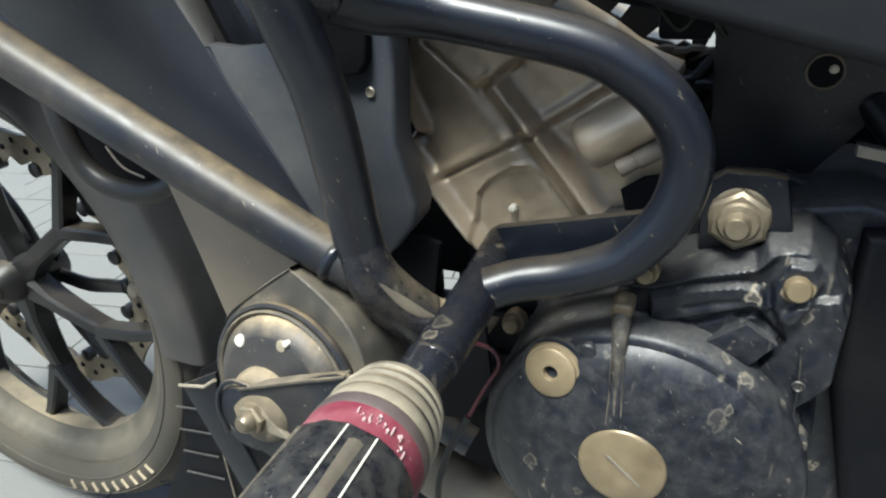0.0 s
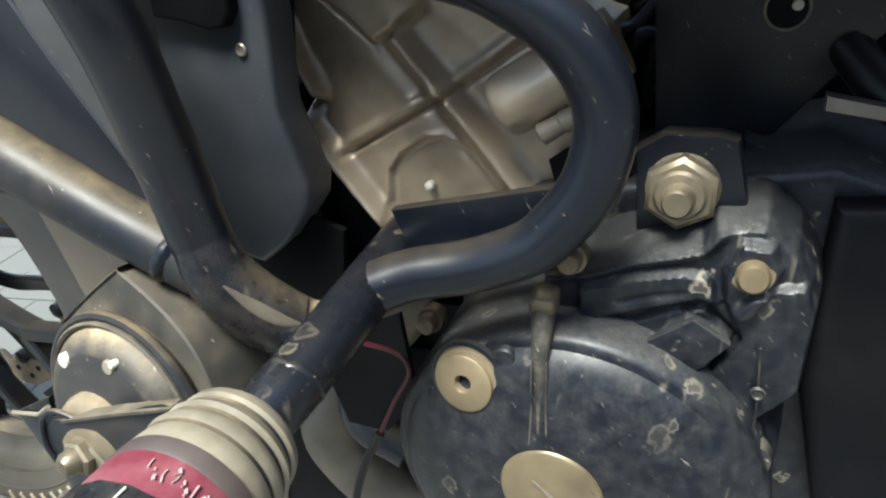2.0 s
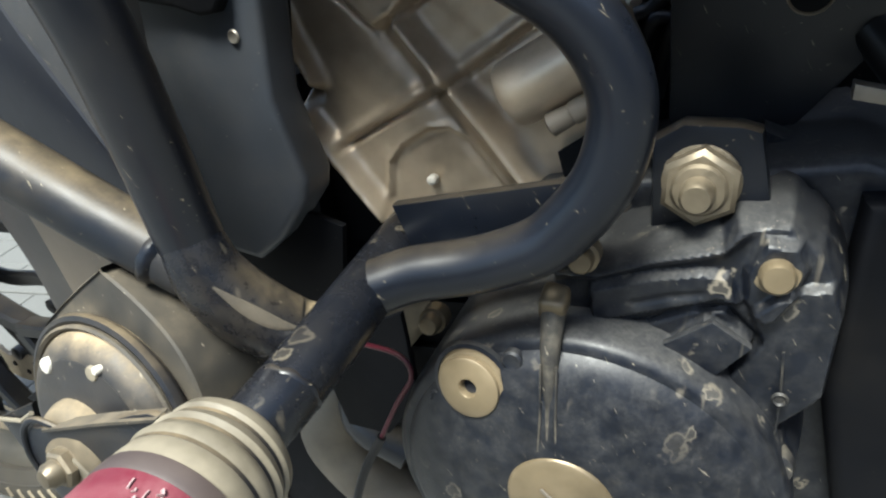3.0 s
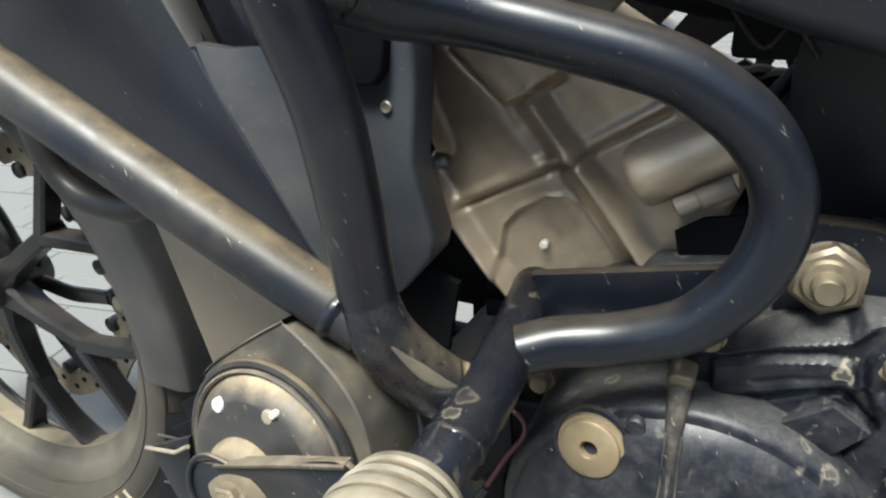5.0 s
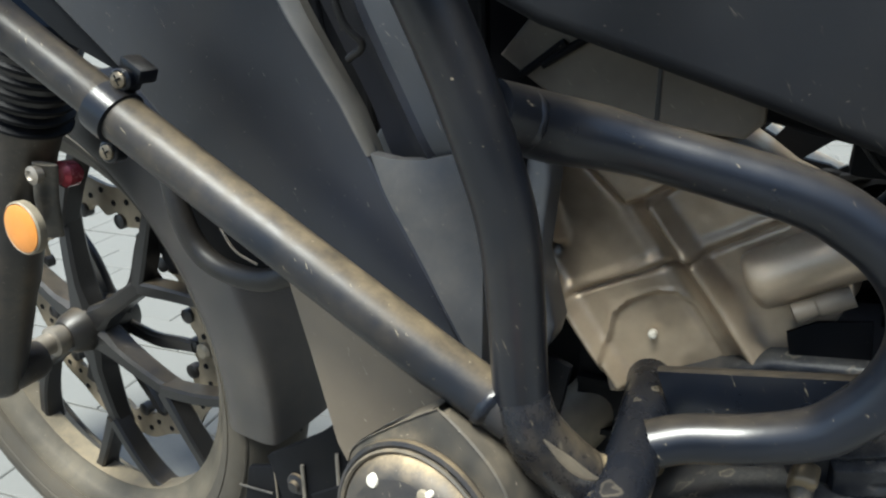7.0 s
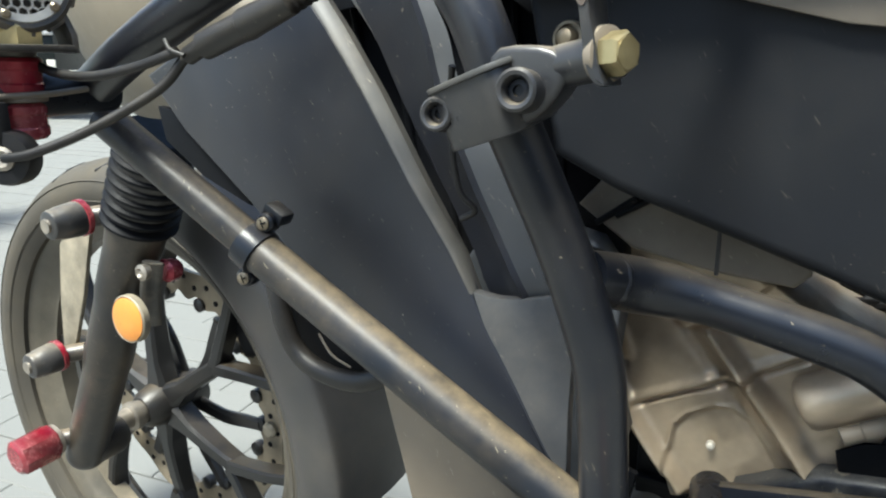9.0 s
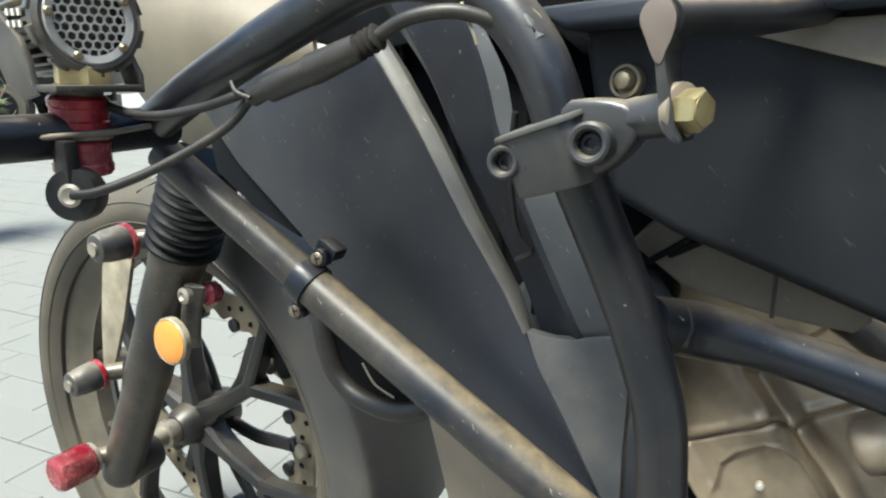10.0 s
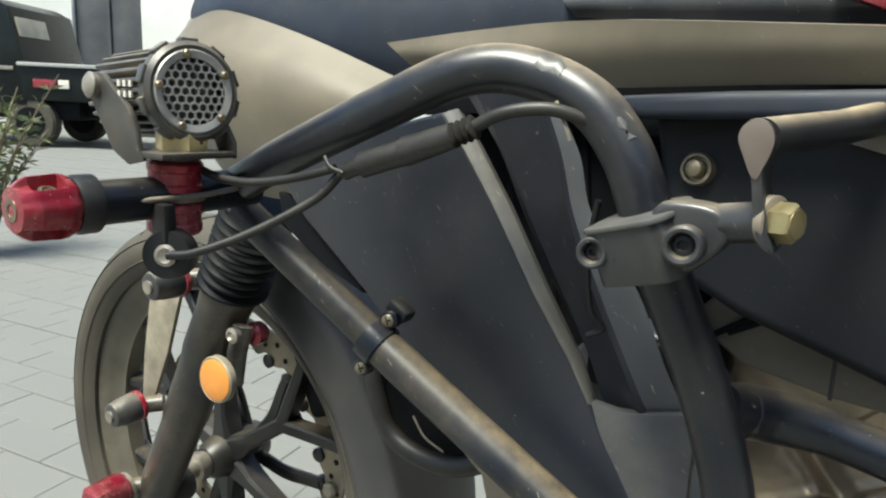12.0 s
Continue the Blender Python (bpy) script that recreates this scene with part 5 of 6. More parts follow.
FB = Vector((-0.232, -0.165, 0.799))
part("panel_bolt", lathe([(0.0098, -0.02), (0.0098, 0.004), (0.0090, 0.0055), (0.0073, 0.0055), (0.0070, 0.003), (0.0058, 0.003), (0.0057, 0.007), (0.0046, 0.0095), (0.0025, 0.0105)], FB, (-0.15, -1, 0.1), 30), M_BOLT, side, "steel panel bolt in a cup")
part("trim_ridge", plate([(-0.285, 0.838), (-0.215, 0.843), (-0.100, 0.848), (0.200, 0.850), (0.200, 0.838), (-0.100, 0.834), (-0.262, 0.826)], -0.150, -0.190, 0.005, 3), M_NAVY, side)


def loft(rows, closed=False):
    bm = bmesh.new()
    cols = [glide(c, 5) for c in zip(*[glide(r, 6) for r in rows])]
    vs = [[bm.verts.new(p) for p in r] for r in zip(*cols)]
    for a, b in zip(vs[:-1], vs[1:]):
        for k in range(len(a) - 1):
            bm.faces.new((a[k], a[k + 1], b[k + 1], b[k]))
    return bm


def shell(rows, thick=0.006):
    bm = loft(rows)
    bmesh.ops.recalc_face_normals(bm, faces=bm.faces)
    bmesh.ops.solidify(bm, geom=list(bm.faces), thickness=thick)
    return bm


tank = part("fuel_tank", shell([[(-0.470, -0.164, 0.872), (-0.380, -0.178, 0.878), (-0.290, -0.1930, 0.880), (-0.150, -0.1950, 0.8735), (0.100, -0.178, 0.862)],
                                [(-0.455, -0.165, 0.862), (-0.370, -0.182, 0.862), (-0.290, -0.190, 0.862), (-0.150, -0.192, 0.862), (0.100, -0.175, 0.858)],
                                [(-0.440, -0.155, 0.848), (-0.360, -0.176, 0.845), (-0.290, -0.180, 0.843), (-0.150, -0.182, 0.848), (0.100, -0.170, 0.848)]]), M_TANK, bike, "beige painted fuel tank with dark upper cover")
part("front_cover", shell([[(-0.800, -0.100, 0.905), (-0.735, -0.140, 0.900), (-0.674, -0.150, 0.904), (-0.578, -0.150, 0.882), (-0.466, -0.150, 0.846)],
                           [(-0.800, -0.120, 0.860), (-0.735, -0.165, 0.860), (-0.660, -0.180, 0.850), (-0.560, -0.180, 0.838), (-0.460, -0.175, 0.822)],
                           [(-0.780, -0.110, 0.790), (-0.715, -0.150, 0.790), (-0.650, -0.165, 0.775), (-0.555, -0.170, 0.780), (-0.450, -0.170, 0.795)],
                           [(-0.740, -0.100, 0.740), (-0.690, -0.130, 0.740), (-0.640, -0.140, 0.735), (-0.555, -0.150, 0.740), (-0.450, -0.150, 0.760)]]), M_TANK, tank, "beige front tank cover")
part("upper_cover", shell([[(-0.850, -0.020, 0.990), (-0.680, -0.060, 0.985), (-0.480, -0.090, 0.970), (-0.300, -0.100, 0.935), (-0.100, -0.080, 0.930)],
                           [(-0.830, -0.060, 0.950), (-0.680, -0.110, 0.945), (-0.500, -0.125, 0.930), (-0.330, -0.135, 0.912), (-0.100, -0.120, 0.912)],
                           [(-0.800, -0.098, 0.907), (-0.674, -0.138, 0.906), (-0.578, -0.140, 0.884), (-0.440, -0.138, 0.872), (-0.100, -0.140, 0.884)],
                           [(-0.760, -0.096, 0.890), (-0.640, -0.130, 0.880), (-0.560, -0.132, 0.850), (-0.430, -0.130, 0.840), (-0.100, -0.130, 0.860)]]), M_NAVY, tank, "dark blue-black upper tank cover")
part("cover_gap", shell([[(-0.600, -0.128, 0.886), (-0.500, -0.132, 0.890), (-0.400, -0.136, 0.894)], [(-0.560, -0.128, 0.840), (-0.460, -0.132, 0.820), (-0.360, -0.136, 0.830)]], 0.004), M_DARK, tank)
seat = part("seat_cover", shell([[(-0.345, -0.120, 0.915), (-0.250, -0.140, 0.912), (-0.100, -0.150, 0.905), (0.150, -0.140, 0.895)],
                                 [(-0.335, -0.150, 0.900), (-0.250, -0.160, 0.897), (-0.100, -0.165, 0.890), (0.150, -0.155, 0.882)],
                                 [(-0.325, -0.150, 0.888), (-0.250, -0.158, 0.881), (-0.100, -0.160, 0.875), (0.150, -0.150, 0.866)]]), M_GREY, bike, "grey-black knee cover above the tank")
part("red_flash", plate([(-0.176, 0.893), (-0.100, 0.892), (-0.100, 0.879), (-0.152, 0.883)], -0.150, -0.1760, 0.002), M_RED, seat)
part("rear_side_cover", plate([(-0.1700, 0.8220), (-0.1350, 0.8290), (0.060, 0.838), (0.120, 0.800), (0.000, 0.792), (-0.1000, 0.8040)], -0.170, -0.1735, 0.0015), M_CAM, tank, "beige rear corner of the tank cover")
# Dark plate added to fill the see-through gap under the tank shell.
part("tank_gap_fill", plate([(-0.330, 0.860), (0.200, 0.866), (0.200, 0.815), (-0.270, 0.815)], -0.120, -0.142, 0.003), M_DARK, tank)
under = part("frame_spar", sweep(glide([(-0.30, -0.05, 0.760), (-0.20, -0.055, 0.715), (-0.10, -0.05, 0.680), (0.05, -0.05, 0.655)], 5), 0.018, 16), M_DARK, bike, "dark frame spar under the tank")
part("spar_cable", sweep(glide([(-0.24, -0.09, 0.715), (-0.19, -0.095, 0.70), (-0.12, -0.09, 0.685), (-0.05, -0.07, 0.672)], 6), 0.004, 10), M_CABLE, under)
part("spar_bracket", block((-0.045, -0.06, 0.655), (0.03, 0.02, 0.03), 0.004), M_DARK, under)
part("wire_loop", sweep(glide([(-0.060, -0.09, 0.665), (-0.045, -0.095, 0.650), (-0.035, -0.09, 0.660), (-0.022, -0.085, 0.645)], 6), 0.0016, 8), M_CABLE, under)

# ---- auxiliary lamp ----
LF, LN = Vector((-0.480, -0.326, 0.829)), Vector((0.985, -0.15, 0.05)).normalized()
lm = LN.to_track_quat("Z", "Y").to_matrix()
lamp = part("auxiliary_lamp", lathe([(0.012, -0.098), (0.0185, -0.096), (0.0205, -0.088), (0.0205, -0.012), (0.0235, -0.010), (0.0288, -0.008), (0.0288, -0.001), (0.0262, 0.0015), (0.0222, 0.0005), (0.0215, -0.006)], LF, LN, 40), M_SINK, bike, "finned black auxiliary lamp with honeycomb grille")
for k in range(26):
    a = 2 * math.pi * k / 26
    f = block((0.0238, 0, -0.048), (0.0070, 0.0022, 0.082), 0.0006)
    bmesh.ops.transform(f, matrix=Matrix.Translation(LF) @ lm.to_4x4() @ Matrix.Rotation(a, 4, "Z"), verts=f.verts)
    part("fin", f, M_SINK, lamp)
for k in range(10):
    a = 2 * math.pi * (k + 0.5) / 10
    f = block((0.0285, 0, -0.0045), (0.0040, 0.0105, 0.007), 0.001)
    bmesh.ops.transform(f, matrix=Matrix.Translation(LF) @ lm.to_4x4() @ Matrix.Rotation(a, 4, "Z"), verts=f.verts)
    part("flange_tooth", f, M_SINK, lamp)
grille = bmesh.new()
s = 0.0052
for i in range(-5, 6):
    for j in range(-5, 6):
        cx, cy = s * (i + 0.5 * (j % 2)), s * 0.866 * j
        if cx * cx + cy * cy > 0.0192 ** 2:
            continue
        ring = []
        for r, h in ((s * 0.578, -0.0010), (s * 0.578, 0.0008), (s * 0.45, 0.0008), (s * 0.45, -0.0010)):
            ring.append([grille.verts.new(LF + lm @ Vector((cx + r * math.cos(a), cy + r * math.sin(a), h))) for a in (math.pi / 6 + math.pi / 3 * k for k in range(6))])
        for a, b in zip(ring, ring[1:] + ring[:1]):
            for k in range(6):
                grille.faces.new((a[k], a[(k + 1) % 6], b[(k + 1) % 6], b[k]))
part("honeycomb_grille", grille, M_GRILLE, lamp, "pale grey honeycomb grille")
part("grille_ring", lathe([(0.0192, -0.001), (0.0192, 0.0012), (0.0232, 0.0020), (0.0240, 0.0010), (0.0240, -0.001)], LF, LN, 44, 0, True), M_GRILLE, lamp)
part("lamp_backing", lathe([(0.021, -0.008), (0.021, -0.007)], LF, LN, 32), M_DARK, lamp)
for k in range(5):
    a = 0.5 + k * 2 * math.pi / 5
    part("grille_screw", lathe([(0.0022, 0.0), (0.0026, 0.0022), (0.0016, 0.0032)], LF + lm @ Vector((0.0215 * math.cos(a), 0.0215 * math.sin(a), 0.0008)), LN, 12), M_BOLT, lamp)
arms = plate([(-0.543, 0.833), (-0.535, 0.838), (-0.527, 0.837), (-0.517, 0.829), (-0.503, 0.819), (-0.496, 0.808), (-0.494, 0.797), (-0.490, 0.789), (-0.505, 0.786), (-0.520, 0.793), (-0.529, 0.806), (-0.536, 0.815), (-0.543, 0.825)], -0.350, -0.354, 0.0014)
far_arm = plate([(-0.512, 0.836), (-0.502, 0.840), (-0.474, 0.800), (-0.474, 0.790), (-0.486, 0.790)], -0.300, -0.304, 0.0014)
part("lamp_bracket", arms, M_ARM, lamp, "brown-grey pressed steel lamp bracket")
part("lamp_bracket", far_arm, M_ARM, lamp)
part("bracket_base", block((-0.490, -0.328, 0.7925), (0.036, 0.050, 0.004), 0.0012), M_ARM, lamp)
part("pivot_bolt", lathe([(0.007, -0.003), (0.0078, 0.003), (0.005, 0.005)], (-0.536, -0.354, 0.830), (-0.1, -1, 0.1), 20), M_STEEL, lamp)
for k in range(2):
    for q in range(3):
        part("letter_bar", block((-0.512 + 0.004 * q, -0.3525 + 0.001 * q, 0.832 - 0.006 * k), (0.0026, 0.0012, 0.0035), 0), M_WHITE, lamp)
SPC = Vector((-0.500, -0.327, 0.766))
part("bracket_foot", lathe([(0.013, 0.0225), (0.0135, 0.023), (0.0135, 0.028), (0.012, 0.029)], SPC, (0.06, 0, 1), 24), M_SINK, lamp)
part("lamp_nut", hexhead(SPC + Vector((0.008, 0, 0.0285)), (0.06, 0, 1), 0.026, 0.012), M_NUT, lamp, "yellow zinc nut")
for z0, z1 in ((0.002, 0.0225), (-0.0225, -0.002)):
    part("red_spacer", lathe([(0.0148, z0), (0.0164, z0 + 0.002), (0.0164, z0 + 0.006), (0.0156, z0 + 0.007), (0.0156, z1 - 0.007), (0.0164, z1 - 0.006), (0.0164, z1 - 0.002), (0.0148, z1)], SPC, (0.06, 0, 1), 34), M_RED, lamp, "red anodised spacer ring")
part("spacer_seam", lathe([(0.0166, -0.0016), (0.0178, -0.001), (0.0178, 0.001), (0.0166, 0.0016)], SPC, (0.06, 0, 1), 34), M_STRAP, lamp)
part("seam_tab", sweep([SPC + Vector((0.0100, -0.034, 0.0005)), SPC + Vector((0.0165, -0.006, 0.0015)), SPC + Vector((0.0175, 0.012, 0.002)), SPC + Vector((0.0160, 0.034, 0.004))], 0.0018, 10), M_STRAP, lamp)
part("lower_nut", hexhead(SPC + Vector((0.004, -0.004, -0.030)), (0.06, 0, 1), 0.012, 0.008), M_BRASS, lamp)
BC, BN = Vector((-0.478, -0.349, 0.7355)), Vector((0.55, -0.82, 0.05)).normalized()
button = part("cable_buckle", lathe([(0.0135, -0.013), (0.0150, -0.012), (0.0152, -0.004), (0.0140, 0.0), (0.0070, 0.0005), (0.0070, -0.003)], BC, BN, 30), M_CABLE, bike, "black round cable holder with steel eyelet")
part("eyelet", lathe([(0.0062, -0.003), (0.0066, 0.0012), (0.0045, 0.002), (0.0028, 0.0012)], BC, BN, 20), M_STEEL, button)
part("buckle_strap", block((-0.484, -0.346, 0.752), (0.014, 0.008, 0.026), 0.002), M_CABLE, button)
cable = part("lamp_cable", sweep(glide([(-0.497, -0.322, 0.788), (-0.478, -0.315, 0.780), (-0.452, -0.310, 0.778), (-0.423, -0.302, 0.783), (-0.396, -0.296, 0.791)], 8), 0.0027, 12), M_CABLE, bike, "black lamp cable with connectors tied under the tube")
part("lower_cable", sweep(glide([(-0.475, -0.350, 0.736), (-0.460, -0.342, 0.739), (-0.435, -0.322, 0.752), (-0.408, -0.300, 0.772), (-0.395, -0.292, 0.788)], 8), 0.0027, 12), M_CABLE, cable)
part("connector", sweep([(-0.392, -0.292, 0.789), (-0.380, -0.292, 0.794), (-0.379, -0.292, 0.794), (-0.352, -0.290, 0.803), (-0.351, -0.290, 0.8035), (-0.322, -0.288, 0.814)], [0.0048, 0.0048, 0.0072, 0.0072, 0.0080, 0.0066], 18), M_CABLE, cable)
for k in range(4):
    t = k / 3
    part("strain_relief", lathe([(0.0045, -0.0012), (0.0066, 0.0), (0.0045, 0.0012)], Vector((-0.322, -0.288, 0.814)).lerp(Vector((-0.311, -0.288, 0.8185)), t), (0.9, 0.05, 0.4), 16), M_CABLE, cable)
part("upper_cable", sweep(glide([(-0.314, -0.288, 0.817), (-0.296, -0.286, 0.826), (-0.275, -0.280, 0.829), (-0.256, -0.270, 0.824)], 6), 0.0034, 12), M_CABLE, cable)
part("cable_tie", sweep(glide([(-0.402, -0.298, 0.797), (-0.396, -0.300, 0.792), (-0.388, -0.298, 0.789)], 5), 0.0012, 8), M_CABLE, cable)
scuff = part("tube_scuff", sweep(glide([(-0.2735, -0.2755, 0.833), (-0.2705, -0.2765, 0.827), (-0.2665, -0.2765, 0.820), (-0.2650, -0.2755, 0.815)], 5), 0.0009, 8, True, 0.5), M_RINGS, guard, "torn pale film on the tube")
bend = glide(guard_line, 6)
for first, last, low, high in ((34, 37, 22, 58), (45, 48, 34, 44)):
    film = bmesh.new()
    rows = []
    for i in range(first, last + 1):
        along = (bend[i + 1] - bend[i - 1]).normalized()
        front = Vector((0, -1, 0)) + along * along.y
        front.normalize()
        over = front.cross(along)
        over = over if over.z + over.x > 0 else -over
        lo, hi = low + 7 * math.sin(i * 2.3), high + 9 * math.sin(i * 3.7)
        rows.append([film.verts.new(bend[i] + (front * math.cos(radians(lo + (hi - lo) * k / 4)) + over * math.sin(radians(lo + (hi - lo) * k / 4))) * (R + (0.0005 if 0 < k < 4 else 0.0001))) for k in range(5)])
    for a, b in zip(rows[:-1], rows[1:]):
        for k in range(4):
            film.faces.new((a[k], a[k + 1], b[k + 1], b[k]))
    part("film_shred", film, M_EDGE, scuff)

# ---- front wheel ----
WC = Vector((0, 0, 0))
STEER = pose(-0.926, 0.056, 0.291, 0, 0, 0.0)
MUD = pose(-0.937, 0.036, 0.291, 0, 0, 2.5)


def hoop(profile, c=WC, sides=96):
    """Turns a closed outline of (radius, w) about the axle."""
    bm = bmesh.new()
    rings = [[bm.verts.new(c + Vector((r * math.cos(a), w, r * math.sin(a)))) for a in (2 * math.pi * k / sides for k in range(sides))] for r, w in profile]
    for a, b in zip(rings, rings[1:] + rings[:1]):
        for k in range(sides):
            bm.faces.new((a[k], a[(k + 1) % sides], b[(k + 1) % sides], b[k]))
    return bm


def narrow(k, profile):
    """The outline drawn closer about the middle of the rim."""
    return [(r, k * w - 0.019) for r, w in profile]


wheel = part("front_wheel", hoop(narrow(0.66, [(0.292, -0.058), (0.304, -0.058), (0.307, -0.054), (0.288, -0.046), (0.277, -0.030), (0.269, -0.016), (0.269, 0.016), (0.277, 0.030), (0.288, 0.046), (0.307, 0.054), (0.304, 0.058), (0.290, 0.057), (0.276, 0.040),
                                  (0.262, 0.022), (0.256, 0.020), (0.256, -0.020), (0.262, -0.022), (0.276, -0.040)])), M_LIP, bike, "dusty alloy front wheel with forked spokes")
wheel.matrix_basis = STEER
tyre = part("tyre", hoop(narrow(0.82, [(0.295, -0.055), (0.308, -0.066), (0.322, -0.071), (0.336, -0.070), (0.347, -0.062), (0.358, -0.046), (0.366, -0.022), (0.368, 0.0), (0.366, 0.022), (0.358, 0.046), (0.347, 0.062), (0.336, 0.070), (0.322, 0.071), (0.308, 0.066), (0.295, 0.055)])), M_RUBBER, wheel, "dusty brown-grey road tyre")
for rr, ww in ((0.313, -0.0745), (0.341, -0.0740)):
    part("sidewall_ring", hoop([(rr - 0.0016, ww), (rr, ww - 0.0016), (rr + 0.0016, ww), (rr, ww + 0.001)]), M_RUBBER, tyre)
for k in range(40):
    a = 2 * math.pi * k / 40
    s0 = 1 if k % 2 else -1
    line = [Vector((r * math.cos(a + d), 0.82 * w * s0 - 0.019, r * math.sin(a + d))) for r, w, d in ((0.3678, 0.008, 0), (0.3640, 0.028, 0.04), (0.3520, 0.055, 0.08))]
    part("tread_groove", sweep(line, 0.0022, 6), M_CABLE, tyre)
for k in range(9):
    a = math.radians(-82 + k * 4.6)
    q = [Vector((r * math.cos(a), w, r * math.sin(a))) for r, w in ((0.319, -0.0772), (0.335, -0.0770))]
    part("letter_bar", sweep(q, 0.0030, 6, True, 0.5), M_TYRE_LETTER, tyre)
part("hub", lathe([(0.022, -0.060), (0.028, -0.052), (0.036, -0.02), (0.036, 0.02), (0.030, 0.04)], (0, 0, 0), (0, 1, 0), 36), M_SPOKE, wheel)


def beam(line, half, deep):
    """A bar with flat faces and chamfered edges in the plane of the wheel."""
    bm, rings = bmesh.new(), []
    for i, p in enumerate(line):
        t = (line[min(i + 1, len(line) - 1)] - line[max(i - 1, 0)]).normalized()
        s = t.cross(Vector((0, 1, 0))).normalized()
        a, d, c = half[i], deep[i], half[i] * 0.35
        rings.append([bm.verts.new(p + s * x + Vector((0, y, 0))) for x, y in ((a, c - d), (a, d - c), (a - c, d), (c - a, d), (-a, d - c), (-a, c - d), (c - a, -d), (a - c, -d))])
    for a, b in zip(rings[:-1], rings[1:]):
        for k in range(8):
            bm.faces.new((a[k], a[(k + 1) % 8], b[(k + 1) % 8], b[k]))
    bm.faces.new(rings[0])
    bm.faces.new(rings[-1])
    return bm


def spoke(a0):
    """One arm of the wheel that forks in two before the rim; its ends flare."""
    bm = bmesh.new()
    for da, r0, r1, w0, w1 in ((0.0, 0.030, 0.166, 0.0130, 0.0105), (0.275, 0.152, 0.268, 0.0098, 0.0076), (-0.275, 0.152, 0.268, 0.0098, 0.0076)):
        p = [Vector((r * math.cos(a0 + d), w, r * math.sin(a0 + d))) for r, d, w in ((r0, da * 0.04, -0.016), ((r0 + r1) / 2, da * 0.62, -0.015), (r1, da, -0.010))]
        line = glide(p, 8)
        n = len(line) - 1
        half = [w0 + (w1 - w0) * i / n + (0.008 * (max(0, i / n - 0.80) / 0.20) ** 2 if da else 0.008 * max(0, 1 - 4 * i / n) + 0.004 * max(0, i / n - 0.8) / 0.2) for i in range(n + 1)]
        add(bm, beam(line, half, [0.018 - 0.005 * i / n for i in range(n + 1)] if not da else [0.013 + 0.003 * i / n for i in range(n + 1)]))
    return bm


for k in range(6):
    part("spoke", spoke(math.radians(35 + 60 * k)), M_SPOKE, wheel)
rotor = bmesh.new()
N = 180
vs = []
for k in range(N):
    a = 2 * math.pi * k / N
    r_out, r_in = 0.203 + 0.004 * math.sin(a * 12), 0.160 + 0.0055 * math.cos(a * 24)
    vs.append([rotor.verts.new(Vector((r * math.cos(a), w, r * math.sin(a)))) for r, w in ((r_out, 0.022), (r_out, 0.028), (r_in, 0.028), (r_in, 0.022))])
for a, b in zip(vs, vs[1:] + vs[:1]):
    for k in range(4):
        rotor.faces.new((a[k], a[(k + 1) % 4], b[(k + 1) % 4], b[k]))
disc = part("brake_rotor", rotor, M_ROTOR, wheel, "petal brake rotor with drilled holes")
for k in range(48):
    a = 2 * math.pi * (k + 0.3) / 48
    r = (0.178, 0.190)[k % 2]
    part("drilled_hole", lathe([(0.0042, 0), (0.0042, 0.0008)], Vector((r * math.cos(a), 0.0216, r * math.sin(a))), (0, -1, 0), 10), M_DARK, disc)
for k in range(6):
    a = math.radians(-4 + 60 * k)
    line = glide([Vector((r * math.cos(a + d), 0.020, r * math.sin(a + d))) for r, d in ((0.030, -0.35), (0.085, -0.16), (0.135, -0.03), (0.160, 0.0))], 5)
    part("rotor_arm", beam(line, [0.0125 - 0.004 * i / (len(line) - 1) for i in range(len(line))], [0.006] * len(line)), M_SPOKE, wheel)
    for d in (-0.28, 0.0, 0.28):
        part("rotor_button", lathe([(0.0105, -0.006), (0.0105, 0.006), (0.007, 0.008)], Vector((0.157 * math.cos(a + d), 0.024, 0.157 * math.sin(a + d))), (0, -1, 0), 14), M_SPOKE, wheel)
part("rotor_bolt", lathe([(0.011, -0.01), (0.012, 0.004), (0.008, 0.008)], (0.179, 0.020, -0.013), (0, -1, 0), 18), M_RINGS, wheel)
part("axle_nut", lathe([(0.017, -0.01), (0.021, 0.004), (0.021, 0.012), (0.015, 0.014), (0.013, 0.05)], (0, -0.066, 0), (0, -1, 0), 28), M_STEEL, wheel, "dusty steel axle spacer")

# ---- fork leg, gaiter, sliders, reflector ----
fork = part("fork_leg", sweep(glide([(-0.692, -0.100, 0.700), (-0.719, -0.100, 0.649), (-0.752, -0.100, 0.587), (-0.787, -0.100, 0.519), (-0.836, -0.100, 0.420), (-0.891, -0.100, 0.315), (-0.911, -0.100, 0.274)], 6),
                          [0.036] * 6 + [0.036, 0.035, 0.034, 0.033, 0.032, 0.031] + [0.030] * 6 + [0.028] * 6 + [0.026] * 6 + [0.025] * 6 + [0.022], 28), M_FORK, bike, "dusty black front fork leg")
for k in range(9):
    t = k / 8
    c = Vector((-0.688, -0.100, 0.712)).lerp(Vector((-0.733, -0.100, 0.622)), t)
    part("gaiter_fold", lathe([(0.034, -0.006), (0.040, -0.001), (0.040, 0.002), (0.034, 0.006)], c, (-0.43, 0, -0.9), 30), M_DARK, fork)
part("fork_foot", lathe([(0.022, -0.03), (0.026, -0.02), (0.027, 0.015), (0.022, 0.025)], (-0.905, -0.080, 0.290), (0, -1, 0), 28), M_FORK, fork)
